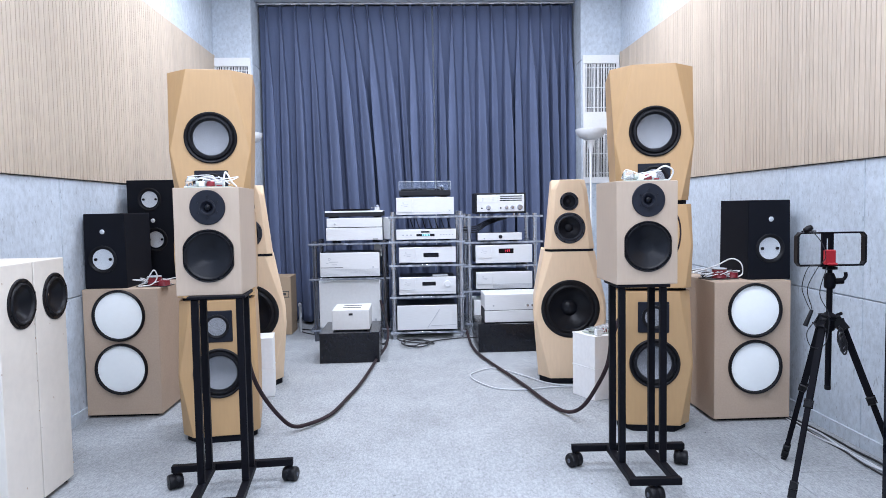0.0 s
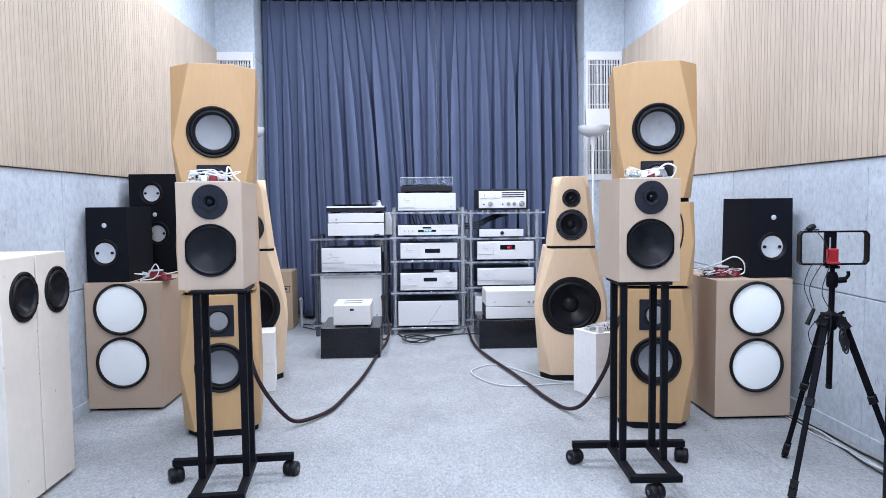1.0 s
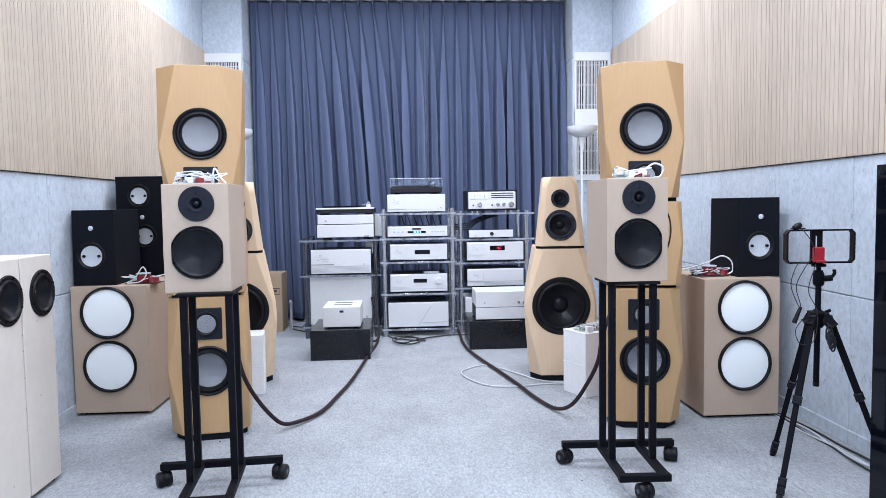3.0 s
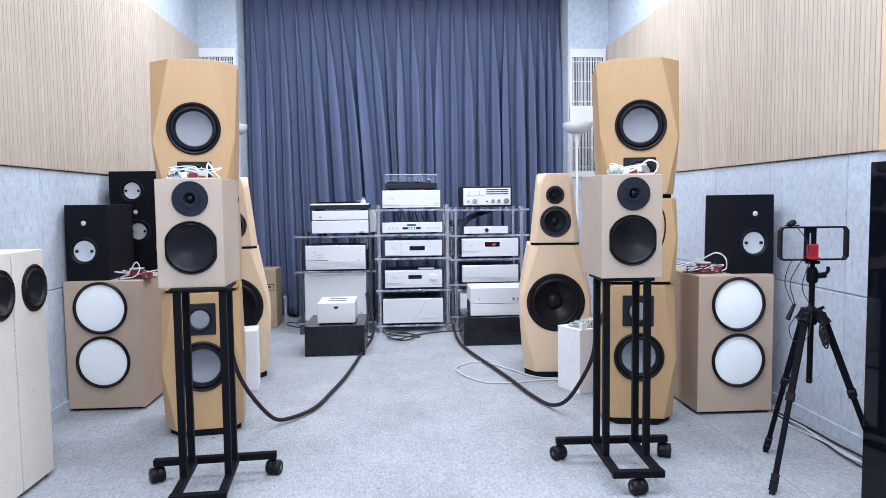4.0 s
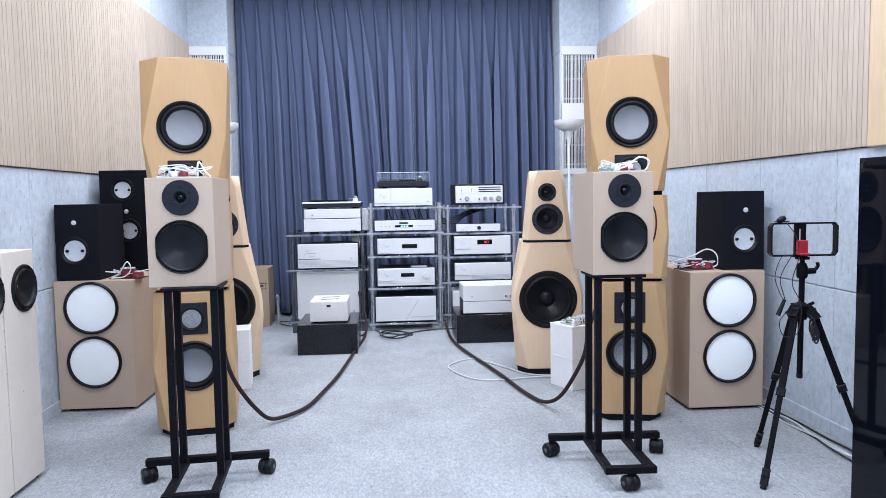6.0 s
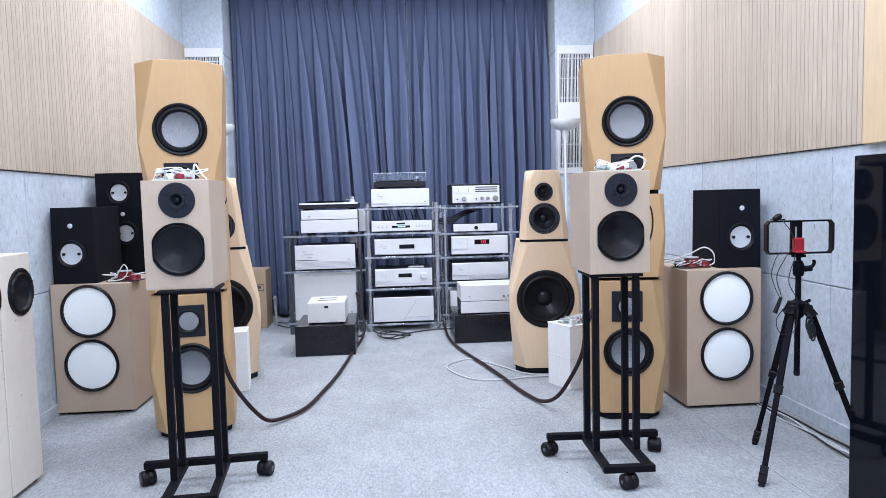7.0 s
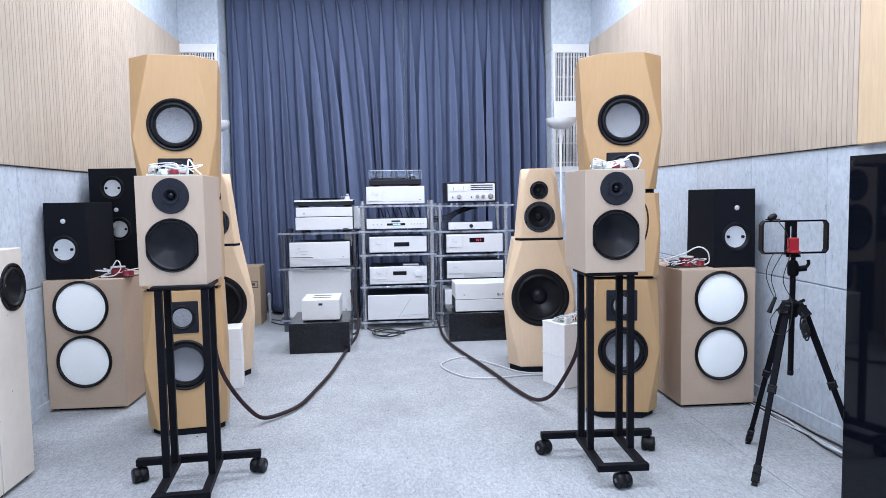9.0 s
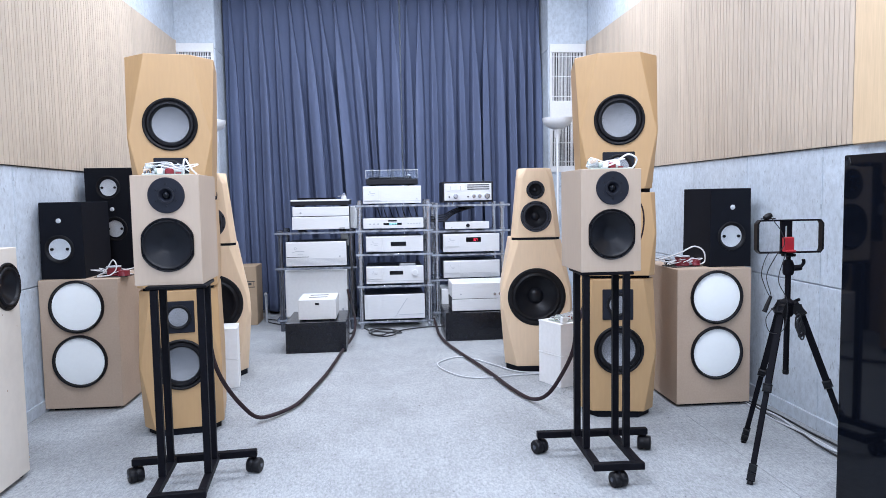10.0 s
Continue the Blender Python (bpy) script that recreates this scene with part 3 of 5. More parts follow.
# ---- things: white column speakers along the wall ----
def column(y):
    t = thing("column_speaker", -1.402, y, 0, 90, "cream-painted slim column speaker with one black driver", "loudspeaker", "cream column speakers")
    body = part("cabinet", cabinet([(sx * 0.103, yy, zz) for sx in (-1, 1) for yy in (0, 0.235) for zz in (0.018, 0.840)], [hole(0.0286, 0.706, 0.084)], 0.0025), CREAM, t)
    driver(body, "woofer", 0.0286, 0.706, 0.084, dished=True)
    for fx in (-0.085, 0.085):
        for fy in (0.03, 0.2):
            part("foot", rod((fx, fy, 0), (fx, fy, 0.018), 0.012), RUBBER, t)
    rnd = random.Random(round(y * 1000))
    for _ in range(9):
        sx, sz, r = rnd.choice((-0.101, -0.1015, 0.101, rnd.uniform(-0.095, 0.095))), rnd.uniform(0.05, 0.8), rnd.uniform(0.0012, 0.0026)
        part("chip", box(sx - r, sx + r, -0.0006, 0.0004, sz - r * rnd.uniform(1, 3), sz + r), FIBRE, body, "small chip in the paint")
    return t


for cy in (1.812, 2.026):
    column(cy)


# ---- things: glossy black speaker beside the tripod ----
t = thing("black_column_speaker", 1.2605, 1.454, 0, -82.1, "high-gloss black lacquered floor speaker reflecting the room", "loudspeaker")
part("cabinet", cabinet([(sx, yy, zz) for sx in (-0.0, 0.42) for yy in (0, 0.24) for zz in (0.02, 1.093)], (), 0.002), GLOSS, t)
part("plinth", box(0.02, 0.40, 0.02, 0.22, 0, 0.02), BLACKPAINT, t)


# ---- things: racks ----
def hifi_rack(x0, x1, y, depth, shelves, top, tube, label, overhang=0.03, r=0.0155):
    cx = (x0 + x1) / 2
    w = (x1 - x0) / 2
    t = thing("hifi_rack", cx, y, 0, 0, label, "hi-fi rack", "hi-fi racks")
    for s in shelves:
        sh = part("shelf", box(-w - overhang, w + overhang, -0.0268, depth + 0.03, s - 0.016, s, 0.002), GLASS, t, "clear glass shelf")
        sh.visible_shadow = False
        # added strip that carries the painted gleam of the glass edge
        part("shelf_edge", box(-w - overhang, w + overhang, -0.030, -0.027, s - 0.015, s - 0.0005, 0.001), SMOKEGLASS if tube is SMOKE else ACRYLIC, sh, "strip with the gleam of a polished edge painted in")
    for px in (-w, w):
        for py in (0.0, depth):
            post = part("post", rod((px, py, 0), (px, py, top), r, seg=18), tube, t, "", True)
            for s in shelves:
                part("collar", lathe([(r, -0.034), (r + 0.0055, -0.034), (r + 0.0055, -0.0165), (r, -0.0165)], (px, py, s), (0, 0, 1), 18), tube, post, "", True)
                part("collar", lathe([(r, 0.0005), (r + 0.0045, 0.0005), (r + 0.0045, 0.016), (r, 0.016)], (px, py, s), (0, 0, 1), 18), tube, post, "", True)
            if tube is CHROME and overhang < 0.04:
                for k in range(int(top / 0.124)):
                    part("ring", lathe([(r, -0.004), (r + 0.003, -0.003), (r + 0.003, 0.003), (r, 0.004)], (px, py, 0.06 + 0.124 * k), (0, 0, 1), 16), CHROME, post, "bright ring", True)
    return t


hifi_rack(-0.848, -0.324, 4.79, 0.40, (0.745, 0.480, 0.092), 0.745, SMOKE, "glass rack with dark tube posts", 0.042, 0.0175)
hifi_rack(-0.256, 0.260, 4.77, 0.42, (0.938, 0.750, 0.572, 0.331, 0.062), 0.972, CHROME, "glass rack with chrome tube posts and collars")
hifi_rack(0.330, 0.842, 4.86, 0.40, (0.930, 0.732, 0.550, 0.355, 0.105), 0.930, CHROME, "clear glass rack with chrome posts", 0.06)


def unit(name, x0, x1, y, z0, z1, depth, label, category="amplifier", face=ALU, case=CASE, feet=0.012):
    """A hi-fi unit: case, thick front plate and feet. Returns it with its half width and height."""
    w, h = (x1 - x0) / 2, z1 - z0
    t = thing(name, (x0 + x1) / 2, y, z0, 0, label, category)
    part("case", box(-w + 0.004, w - 0.004, 0.012, depth, feet, h - 0.003, 0.002), case, t)
    f = part("front_panel", box(-w, w, 0, 0.012, feet, h, 0.0018), face, t, "brushed silver front")
    for fx in (-w + 0.06, w - 0.06):
        for fy in (0.04, depth - 0.05):
            part("foot", lathe([(0, 0), (0.018, 0), (0.02, 0.003), (0.02, feet), (0, feet)], (fx, fy, 0), (0, 0, 1), 18), CASE if feet < 0.02 else CHROME, t)
    return t, f, w, h, feet


def panel_box(owner, name, x0, x1, z0, z1, material, out=0.004, label="", bevel=0.001):
    return part(name, box(x0, x1, -out, 0.001, z0, z1, bevel), material, owner, label)


def emblem(owner, x, z, s):
    """A faint engraved mark: plain strokes."""
    panel_box(owner, "engraving", x - 1.0 * s, x - 0.6 * s, z - 0.15 * s, z - 0.05 * s, ALUDARK, 0.0012, "engraved mark", 0)
    panel_box(owner, "engraving", x - 0.45 * s, x + 1.0 * s, z + 0.02 * s, z + 0.14 * s, ALUDARK, 0.0012, "engraved mark", 0)
    panel_box(owner, "engraving", x - 0.1 * s, x + 0.8 * s, z - 0.42 * s, z - 0.32 * s, ALUDARK, 0.0012, "engraved mark", 0)
    part("engraving", lathe([(0.22 * s, 0.0004), (0.22 * s, 0.0012), (0.15 * s, 0.0012), (0.15 * s, 0.0004)], (x - 0.45 * s, 0, z + 0.55 * s), seg=20), ALUDARK, owner, "engraved mark")


def badge(owner, x0, x1, z0, z1):
    panel_box(owner, "badge_plate", x0, x1, z0, z1, ALU, 0.006, "raised silver plate", 0.002)
    emblem(owner, (x0 + x1) / 2, (z0 + z1) / 2, (z1 - z0) * 0.26)
    for o in owner.children[-4:]:
        o.location.y -= 0.006


# left rack
t, f, w, h, ft = unit("power_amplifier", -0.806, -0.359, 4.76, 0.480, 0.672, 0.38, "silver power amplifier with fine grooves across the lower front")
emblem(f, -w + 0.09, h * 0.62, 0.045)
for i in range(6):
    panel_box(f, "groove", -w + 0.004, w - 0.004, ft + 0.010 + i * 0.0085, ft + 0.0125 + i * 0.0085, ALUDARK, 0.0012, "dark groove", 0)
panel_box(f, "trim_line", -w + 0.004, -w + 0.17, ft + 0.066, ft + 0.070, CASE, 0.0015, "", 0)
part("button", lathe([(0.006, 0), (0.006, 0.003), (0, 0.004)], (w - 0.05, 0, 0.08), seg=16), ALUDARK, f)
t, f, w, h, ft = unit("power_amplifier", -0.758, -0.333, 4.79, 0.745, 0.857, 0.36, "slim silver amplifier on the glass shelf", feet=0.018)
panel_box(f, "name_bar", w - 0.075, w - 0.035, 0.022, 0.028, INK, 0.001, "small dark mark", 0)
t, f, w, h, ft = unit("preamplifier", -0.752, -0.333, 4.79, 0.857, 0.931, 0.36, "slim silver preamplifier stacked on an amplifier", feet=0.006)
part("button", lathe([(0.008, 0), (0.008, 0.002), (0.005, 0.003), (0, 0.003)], (-w + 0.06, 0, 0.03), seg=18), ALUDARK, f)
t = thing("storage_panel", -0.592, 4.80, 0.092, 0, "large plain pale silver cabinet front on the lowest shelf", "cabinet")
part("front_panel", box(-0.232, 0.232, 0, 0.014, 0.01, 0.370, 0.002), GREYBOX, t)
part("case", box(-0.228, 0.228, 0.014, 0.36, 0.0, 0.366, 0.002), WHITE, t)
part("handle", box(0.185, 0.2, -0.010, 0.0, 0.03, 0.07, 0.003), ALUDARK, t)


def turntable(x, y, z, w, d, lid, label):
    t = thing("turntable", x, y, z, 0, label, "turntable")
    part("plinth", box(-w, w, 0, d, 0.012, 0.050, 0.004, 2), CASE, t)
    part("top_deck", box(-w + 0.001, w - 0.001, 0.001, d - 0.001, 0.0505, 0.0545, 0.001), ALU if not lid else CASE, t)
    if not lid:
        part("deck_rim", box(-w + 0.0005, w - 0.0005, -0.0015, 0.006, 0.043, 0.054, 0.001), ALU, t, "silver rim")
    part("platter", lathe([(0.0, 0), (0.148, 0), (0.15, 0.004), (0.15, 0.012), (0.147, 0.014), (0.0, 0.0145)], (-0.035, d / 2, 0.0546), (0, 0, 1), 48), STEEL, t, "black platter", True)
    part("spindle", rod((-0.035, d / 2, 0.069), (-0.035, d / 2, 0.079), 0.003), CHROME, t)
    arm = part("tonearm_base", rod((w - 0.055, d - 0.08, 0.0546), (w - 0.055, d - 0.08, 0.082), 0.022, 0.018, 20), ALU if not lid else CASE, t)
    part("tonearm", hose([(w - 0.055, d - 0.05, 0.088), (w - 0.055, d - 0.08, 0.088), (w - 0.065, 0.14, 0.084), (w - 0.09, 0.09, 0.076)], 0.0045), CHROME, arm)
    part("counterweight", rod((w - 0.055, d - 0.06, 0.088), (w - 0.055, d - 0.03, 0.088), 0.013), CHROME, arm)
    for fx in (-w + 0.05, w - 0.05):
        for fy in (0.05, d - 0.05):
            part("foot", lathe([(0, 0), (0.026, 0), (0.028, 0.006), (0.022, 0.012), (0, 0.012)], (fx, fy, 0), (0, 0, 1), 20), RUBBER, t)
    if lid:
        cover = bmesh.new()
        add_box(cover, -w, w, 0.0, 0.004, 0.058, 0.118), add_box(cover, -w, w, d - 0.004, d, 0.058, 0.118)
        add_box(cover, -w, -w + 0.004, 0.0045, d - 0.0045, 0.058, 0.118), add_box(cover, w - 0.004, w, 0.0045, d - 0.0045, 0.058, 0.118)
        add_box(cover, -w, w, 0, d, 0.1185, 0.122)
        lid_part = part("lid", cover, LID, t, "clear acrylic lid")
        lid_part.visible_shadow = False
        # pale bars added round the lid to paint the light caught in its edges
        for x0, x1, y0, y1, z0, z1 in ((-w, w, -0.0025, -0.0005, 0.119, 0.1225), (-w - 0.0025, -w - 0.0005, -0.002, 0.001, 0.058, 0.1225), (w + 0.0005, w + 0.0025, -0.002, 0.001, 0.058, 0.1225), (-w, w, d + 0.0005, d + 0.0025, 0.119, 0.1225)):
            part("lid_edge", box(x0, x1, y0, y1, z0, z1), GREYCABLE, lid_part, "strip with the gleam of a polished edge painted in")
    return t


turntable(-0.547, 4.80, 0.931, 0.219, 0.35, False, "flat silver-topped turntable on two amplifiers")
# middle rack
t, f, w, h, ft = unit("power_amplifier", -0.226, 0.210, 4.76, 0.938, 1.078, 0.36, "silver power amplifier with a raised side plate", feet=0.010)
badge(f, -w + 0.004, -w + 0.125, ft + 0.022, h - 0.005)
panel_box(f, "lower_line", -w + 0.004, w - 0.004, ft + 0.016, ft + 0.018, ALUDARK, 0.001, "", 0)
panel_box(f, "name_bar", w - 0.04, w - 0.028, ft + 0.028, ft + 0.032, INK, 0.001, "small dark mark", 0)
turntable(-0.006, 4.80, 1.078, 0.195, 0.32, True, "black turntable under a clear lid")
t, f, w, h, ft = unit("cd_player", -0.228, 0.223, 4.75, 0.750, 0.838, 0.32, "slim silver disc player with a lit display", "disc player")
d = panel_box(f, "display", -0.075, 0.062, ft + 0.024, ft + 0.040, DISPLAY, 0.001, "dark display with pale blue digits", 0)
for i in range(5):
    part("digit", box(-0.030 + i * 0.012, -0.022 + i * 0.012, -0.0022, -0.0012, ft + 0.028, ft + 0.037), LEDBLUE, d)
panel_box(f, "disc_drawer", -0.04, 0.025, ft + 0.050, ft + 0.062, CASE, 0.002, "dark disc drawer")
for i in range(5):
    part("button", lathe([(0.005, 0), (0.005, 0.002), (0, 0.003)], (0.11 + i * 0.022, 0, ft + 0.033), seg=14), ALUDARK, f)
    if i < 3:
        part("button", lathe([(0.006, 0), (0.006, 0.002), (0, 0.003)], (-0.175 + i * 0.03, 0, ft + 0.033), seg=14), ALUDARK, f)
t, f, w, h, ft = unit("preamplifier", -0.212, 0.219, 4.76, 0.572, 0.702, 0.36, "silver preamplifier with a small dark display")
badge(f, -w + 0.003, -w + 0.125, ft + 0.006, h - 0.004)
d = panel_box(f, "display", -0.03, 0.085, ft + 0.042, ft + 0.074, DISPLAY, 0.001, "small dark display", 0)
t, f, w, h, ft = unit("integrated_amplifier", -0.215, 0.217, 4.76, 0.331, 0.475, 0.36, "silver amplifier with display and round volume knob")
badge(f, -w + 0.003, -w + 0.125, ft + 0.036, h - 0.006)
panel_box(f, "display", -0.04, 0.062, ft + 0.066, ft + 0.095, DISPLAY, 0.001, "small dark display", 0)
part("volume_knob", lathe([(0.024, 0), (0.024, 0.014), (0.022, 0.016), (0, 0.016)], (0.150, 0, ft + 0.078), seg=32), ALU, f, "round silver knob", True)
part("fine_lines", box(-w + 0.004, w - 0.004, -0.001, 0.001, ft + 0.018, ft + 0.020), ALUDARK, f)
t = thing("remote_control", 0.10, 4.79, 0.475, 4, "slim dark remote control lying on the amplifier", "remote control")
part("body", box(-0.06, 0.06, 0.0, 0.045, 0, 0.014, 0.004, 2), ALUDARK, t)
t, f, w, h, ft = unit("power_amplifier", -0.234, 0.222, 4.75, 0.062, 0.260, 0.38, "large silver amplifier with a slanting engraved line")
seam = bmesh.new()
add_bar(seam, (0.0, -0.0008, ft + 0.012), (0.095, -0.0008, h - 0.03), 0.004, 0.003)
add_bar(seam, (0.03, -0.0008, ft + 0.03), (w - 0.01, -0.0008, ft + 0.034), 0.003, 0.003)
part("slanting_line", seam, ALUDARK, f, "engraved slanting line")
# right rack
t = thing("receiver", 0.574, 4.83, 0.930, 0, "silver-faced vintage receiver in a dark case with meters and knobs", "receiver")
part("case", box(-0.196, 0.196, 0.0, 0.30, 0.016, 0.174, 0.004), CASE, t, "dark case")
f = part("front_panel", box(-0.182, 0.182, -0.006, 0.003, 0.030, 0.160, 0.002), ALU, t, "silver front")
for i in range(2):
    panel_box(f, "meter", -0.165 + i * 0.078, -0.105 + i * 0.078, 0.105, 0.148, WHITE, 0.009, "pale level meter")
    part("needle", box(-0.138 + i * 0.078, -0.136 + i * 0.078, -0.0105, -0.0095, 0.112, 0.14), INK, f)
for i in range(3):
    panel_box(f, "vent_slot", -0.005, 0.165, 0.112 + i * 0.016, 0.119 + i * 0.016, CASE, 0.0075, "dark slot", 0)
for kx, kr in ((-0.095, 0.019), (0.045, 0.015), (0.09, 0.015), (0.148, 0.022)):
    part("knob", lathe([(kr, 0.006), (kr * 0.95, 0.018), (kr * 0.7, 0.024), (0, 0.024)], (kx, 0, 0.062), seg=28), CHROME, f, "silver knob", True)
for kx in (-0.145, 0.0):
    part("switch", lathe([(0.006, 0.006), (0.006, 0.014), (0, 0.015)], (kx, 0, 0.058), seg=14), CASE, f)
for fx in (-0.15, -0.11, 0.11, 0.15):
    part("foot", rod((fx, 0.04, 0), (fx, 0.04, 0.016), 0.012), CHROME, t)
t, f, w, h, ft = unit("headphone_amplifier", 0.393, 0.734, 4.82, 0.732, 0.797, 0.22, "slim silver box with one black knob", feet=0.010)
part("knob", lathe([(0.014, 0), (0.014, 0.012), (0.012, 0.014), (0, 0.014)], (0.005, 0, 0.036), seg=24), CASE, f, "black knob", True)
part("button", lathe([(0.003, 0), (0.003, 0.002), (0, 0.002)], (-0.12, 0, 0.022), seg=10), INK, f)
t, f, w, h, ft = unit("preamplifier", 0.375, 0.812, 4.82, 0.550, 0.704, 0.36, "silver preamplifier with a red lit display", feet=0.016)
badge(f, -w + 0.003, -w + 0.125, ft + 0.040, h - 0.006)
d = panel_box(f, "display", -0.04, 0.075, ft + 0.074, ft + 0.110, DISPLAY, 0.001, "dark display with red digits", 0)
SEGMENTS = {"1": "bc", "6": "acdefg", "7": "abc"}
for ch, x0 in (("1", 0.008), ("6", 0.025), ("7", 0.038)):
    g = bmesh.new()
    zb, a, c = ft + 0.083, 0.0078, 0.0017
    at = {"a": (0, a, 2 * a, 2 * a + c), "g": (0, a, a, a + c), "d": (0, a, 0, c), "f": (0, c, a, 2 * a), "b": (a - c, a, a, 2 * a + c), "e": (0, c, 0, a), "c": (a - c, a, 0, a)}
    for k in SEGMENTS[ch]:
        p0, p1, q0, q1 = at[k]
        add_box(g, x0 + p0, x0 + p1, -0.0025, -0.0012, zb + q0, zb + q1)
    part("digit", g, LEDRED, d, "red lit digit")
t, f, w, h, ft = unit("power_amplifier", 0.376, 0.812, 4.82, 0.355, 0.498, 0.36, "silver power amplifier with fine grooves across the lower front")
badge(f, -w + 0.003, -w + 0.125, ft + 0.036, h - 0.006)
for i in range(4):
    panel_box(f, "groove", -w + 0.13, w - 0.004, ft + 0.008 + i * 0.0085, ft + 0.0105 + i * 0.0085, ALUDARK, 0.0012, "dark groove", 0)
t = thing("power_conditioner", 0.46, 4.84, 0.105, 0, "pale boxy power unit on the lowest shelf", "power unit")
part("case", box(-0.10, 0.28, 0, 0.3, 0, 0.17, 0.004), WHITE, t)

# granite plinths and the units on them
def granite(x0, x1, y0, y1, h):
    t = thing("granite_plinth", (x0 + x1) / 2, y0, 0, 0, "black speckled granite block on the carpet", "plinth", "granite plinths")
    part("block", box((x0 - x1) / 2, (x1 - x0) / 2, 0, y1 - y0, 0, h, 0.0012), GRANITE, t)


granite(-0.724, -0.338, 4.0, 4.46, 0.198)
granite(0.330, 0.765, 4.21, 4.62, 0.196)
t = thing("phono_stage", -0.524, 4.06, 0.198, 0, "small pale grey metal box with top slots on granite", "phono stage")
part("case", box(-0.122, 0.122, 0, 0.31, 0.008, 0.140, 0.004, 2), GREYBOX, t)
part("nameplate", box(-0.013, 0.013, -0.002, 0.002, 0.104, 0.118), CASE, t, "small dark plate")
for sy in (0.10, 0.20):
    part("slot", box(-0.06, 0.06, sy, sy + 0.025, 0.139, 0.1412), INK, t, "dark slot")
for fx in (-0.09, 0.09):
    for fy in (0.05, 0.26):
        part("foot", rod((fx, fy, 0), (fx, fy, 0.008), 0.014), CASE, t)
t, f, w, h, ft = unit("power_amplifier", 0.378, 0.80, 4.23, 0.196, 0.284, 0.30, "slim silver power amplifier on a granite block", feet=0.008)
t, f, w, h, ft = unit("preamplifier", 0.378, 0.80, 4.23, 0.284, 0.396, 0.30, "slim silver preamplifier with small knobs, stacked", feet=0.004, case=ALU)
for i in range(4):
    part("knob", lathe([(0.009, 0), (0.009, 0.012), (0, 0.013)], (0.085 + i * 0.034, 0, 0.035), seg=18), CHROME, f, "", True)
part("button", lathe([(0.006, 0), (0.006, 0.002), (0, 0.003)], (-0.15, 0, 0.035), seg=14), ALUDARK, f)


# ---- things: ceiling lights (above the view) ----
for lx, ly in LAMPS:
    t = thing("ceiling_light", lx, ly, ZC - 0.06, 0, "long white ceiling light with a frosted diffuser", "ceiling light", "ceiling lights")
    part("housing", box(-0.17, 0.17, -0.62, 0.62, 0.0, 0.06, 0.004), WHITE, t)
    part("diffuser", box(-0.15, 0.15, -0.60, 0.60, -0.008, 0.0), TUBEGLOW, t, "frosted glowing diffuser")

# ---- things: grilles on the pillars, uplighters ----
def grille(x):
    t = thing("wall_grille", x, PY, 1.185, 0, "white framed grille panel with uneven upright bars on the pillar", "grille", "pillar grilles")
    w = 0.155
    fr = bmesh.new()
    for z0, z1 in ((0, 0.05), (0.445, 0.60), (1.005, 1.075)):
        add_box(fr, -w, w, -0.02, 0, z0, z1, 0.002)
    for x0, x1 in ((-w, -w + 0.016), (w - 0.024, w)):
        add_box(fr, x0, x1, -0.0195, 0, 0.05, 1.005)
    part("frame", fr, WHITE, t, "white frame")
    part("backing", box(-w + 0.01, w - 0.01, -0.004, -0.001, 0.03, 1.02), CASE, t, "dark backing")
    rnd = random.Random(5)
    for z0, z1 in ((0.05, 0.445), (0.60, 1.005)):
        x = -w + 0.020
        while x < w - 0.03:
            bw = rnd.choice((0.004, 0.005, 0.006))
            part("bar", box(x, x + bw, -0.014, -0.004, z0, z1), WHITE, t)
            x += bw + rnd.choice((0.006, 0.008, 0.011))
        for k in (0.09, 0.5, 0.91):
            zz = z0 + (z1 - z0) * k
            part("cross_bar", box(-w + 0.016, w - 0.024, -0.0175, -0.0142, zz - 0.003, zz + 0.003), WHITE, t)
    return t


grille(1.512)
grille(-1.565)
for sx, sy in ((1.352, 5.12), (-1.402, 5.12)):
    t = thing("floor_lamp", sx, sy, 0, 0, "white torchiere floor lamp with a shallow bowl, switched off", "floor lamp", "torchiere lamps")
    part("base", lathe([(0, 0), (0.125, 0), (0.125, 0.012), (0.1, 0.02), (0.012, 0.026), (0, 0.026)], (0, 0, 0), (0, 0, 1)), WHITE, t, "", True)
    part("pole", rod((0, 0, 0.02), (0, 0, 1.44), 0.0095), WHITE, t, "", True)
    part("neck", lathe([(0.0095, 1.40), (0.012, 1.42), (0.028, 1.50), (0.036, 1.525), (0, 1.525)], (0, 0, 0), (0, 0, 1), 28), WHITE, t, "", True)
    part("bowl", lathe([(0, 1.524), (0.05, 1.527), (0.095, 1.55), (0.119, 1.585), (0.123, 1.612), (0.119, 1.612), (0.112, 1.588), (0.09, 1.556), (0.05, 1.534), (0, 1.53)], (0, 0, 0), (0, 0, 1)), WHITE, t, "shallow white bowl", True)

# ---- things: cartons and white boxes ----
t = thing("cardboard_box", -1.228, 5.10, 0, 0, "tall brown cardboard box with dark print on the floor", "box")
part("carton", box(-0.14, 0.14, 0, 0.26, 0, 0.468, 0.003), CARTON, t)
for i, (a, b) in enumerate(((0.345, 0.352), (0.30, 0.306))):
    part("printed_bar", box(0.045, 0.125, -0.001, 0.001, a, b), INK, t, "dark printed bar")
part("printed_bar", box(0.05, 0.054, -0.001, 0.001, 0.306, 0.345), INK, t)
part("printed_bar", box(0.116, 0.12, -0.001, 0.001, 0.306, 0.345), INK, t)
part("printed_bar", box(0.075, 0.10, -0.001, 0.001, 0.318, 0.338), INK, t)
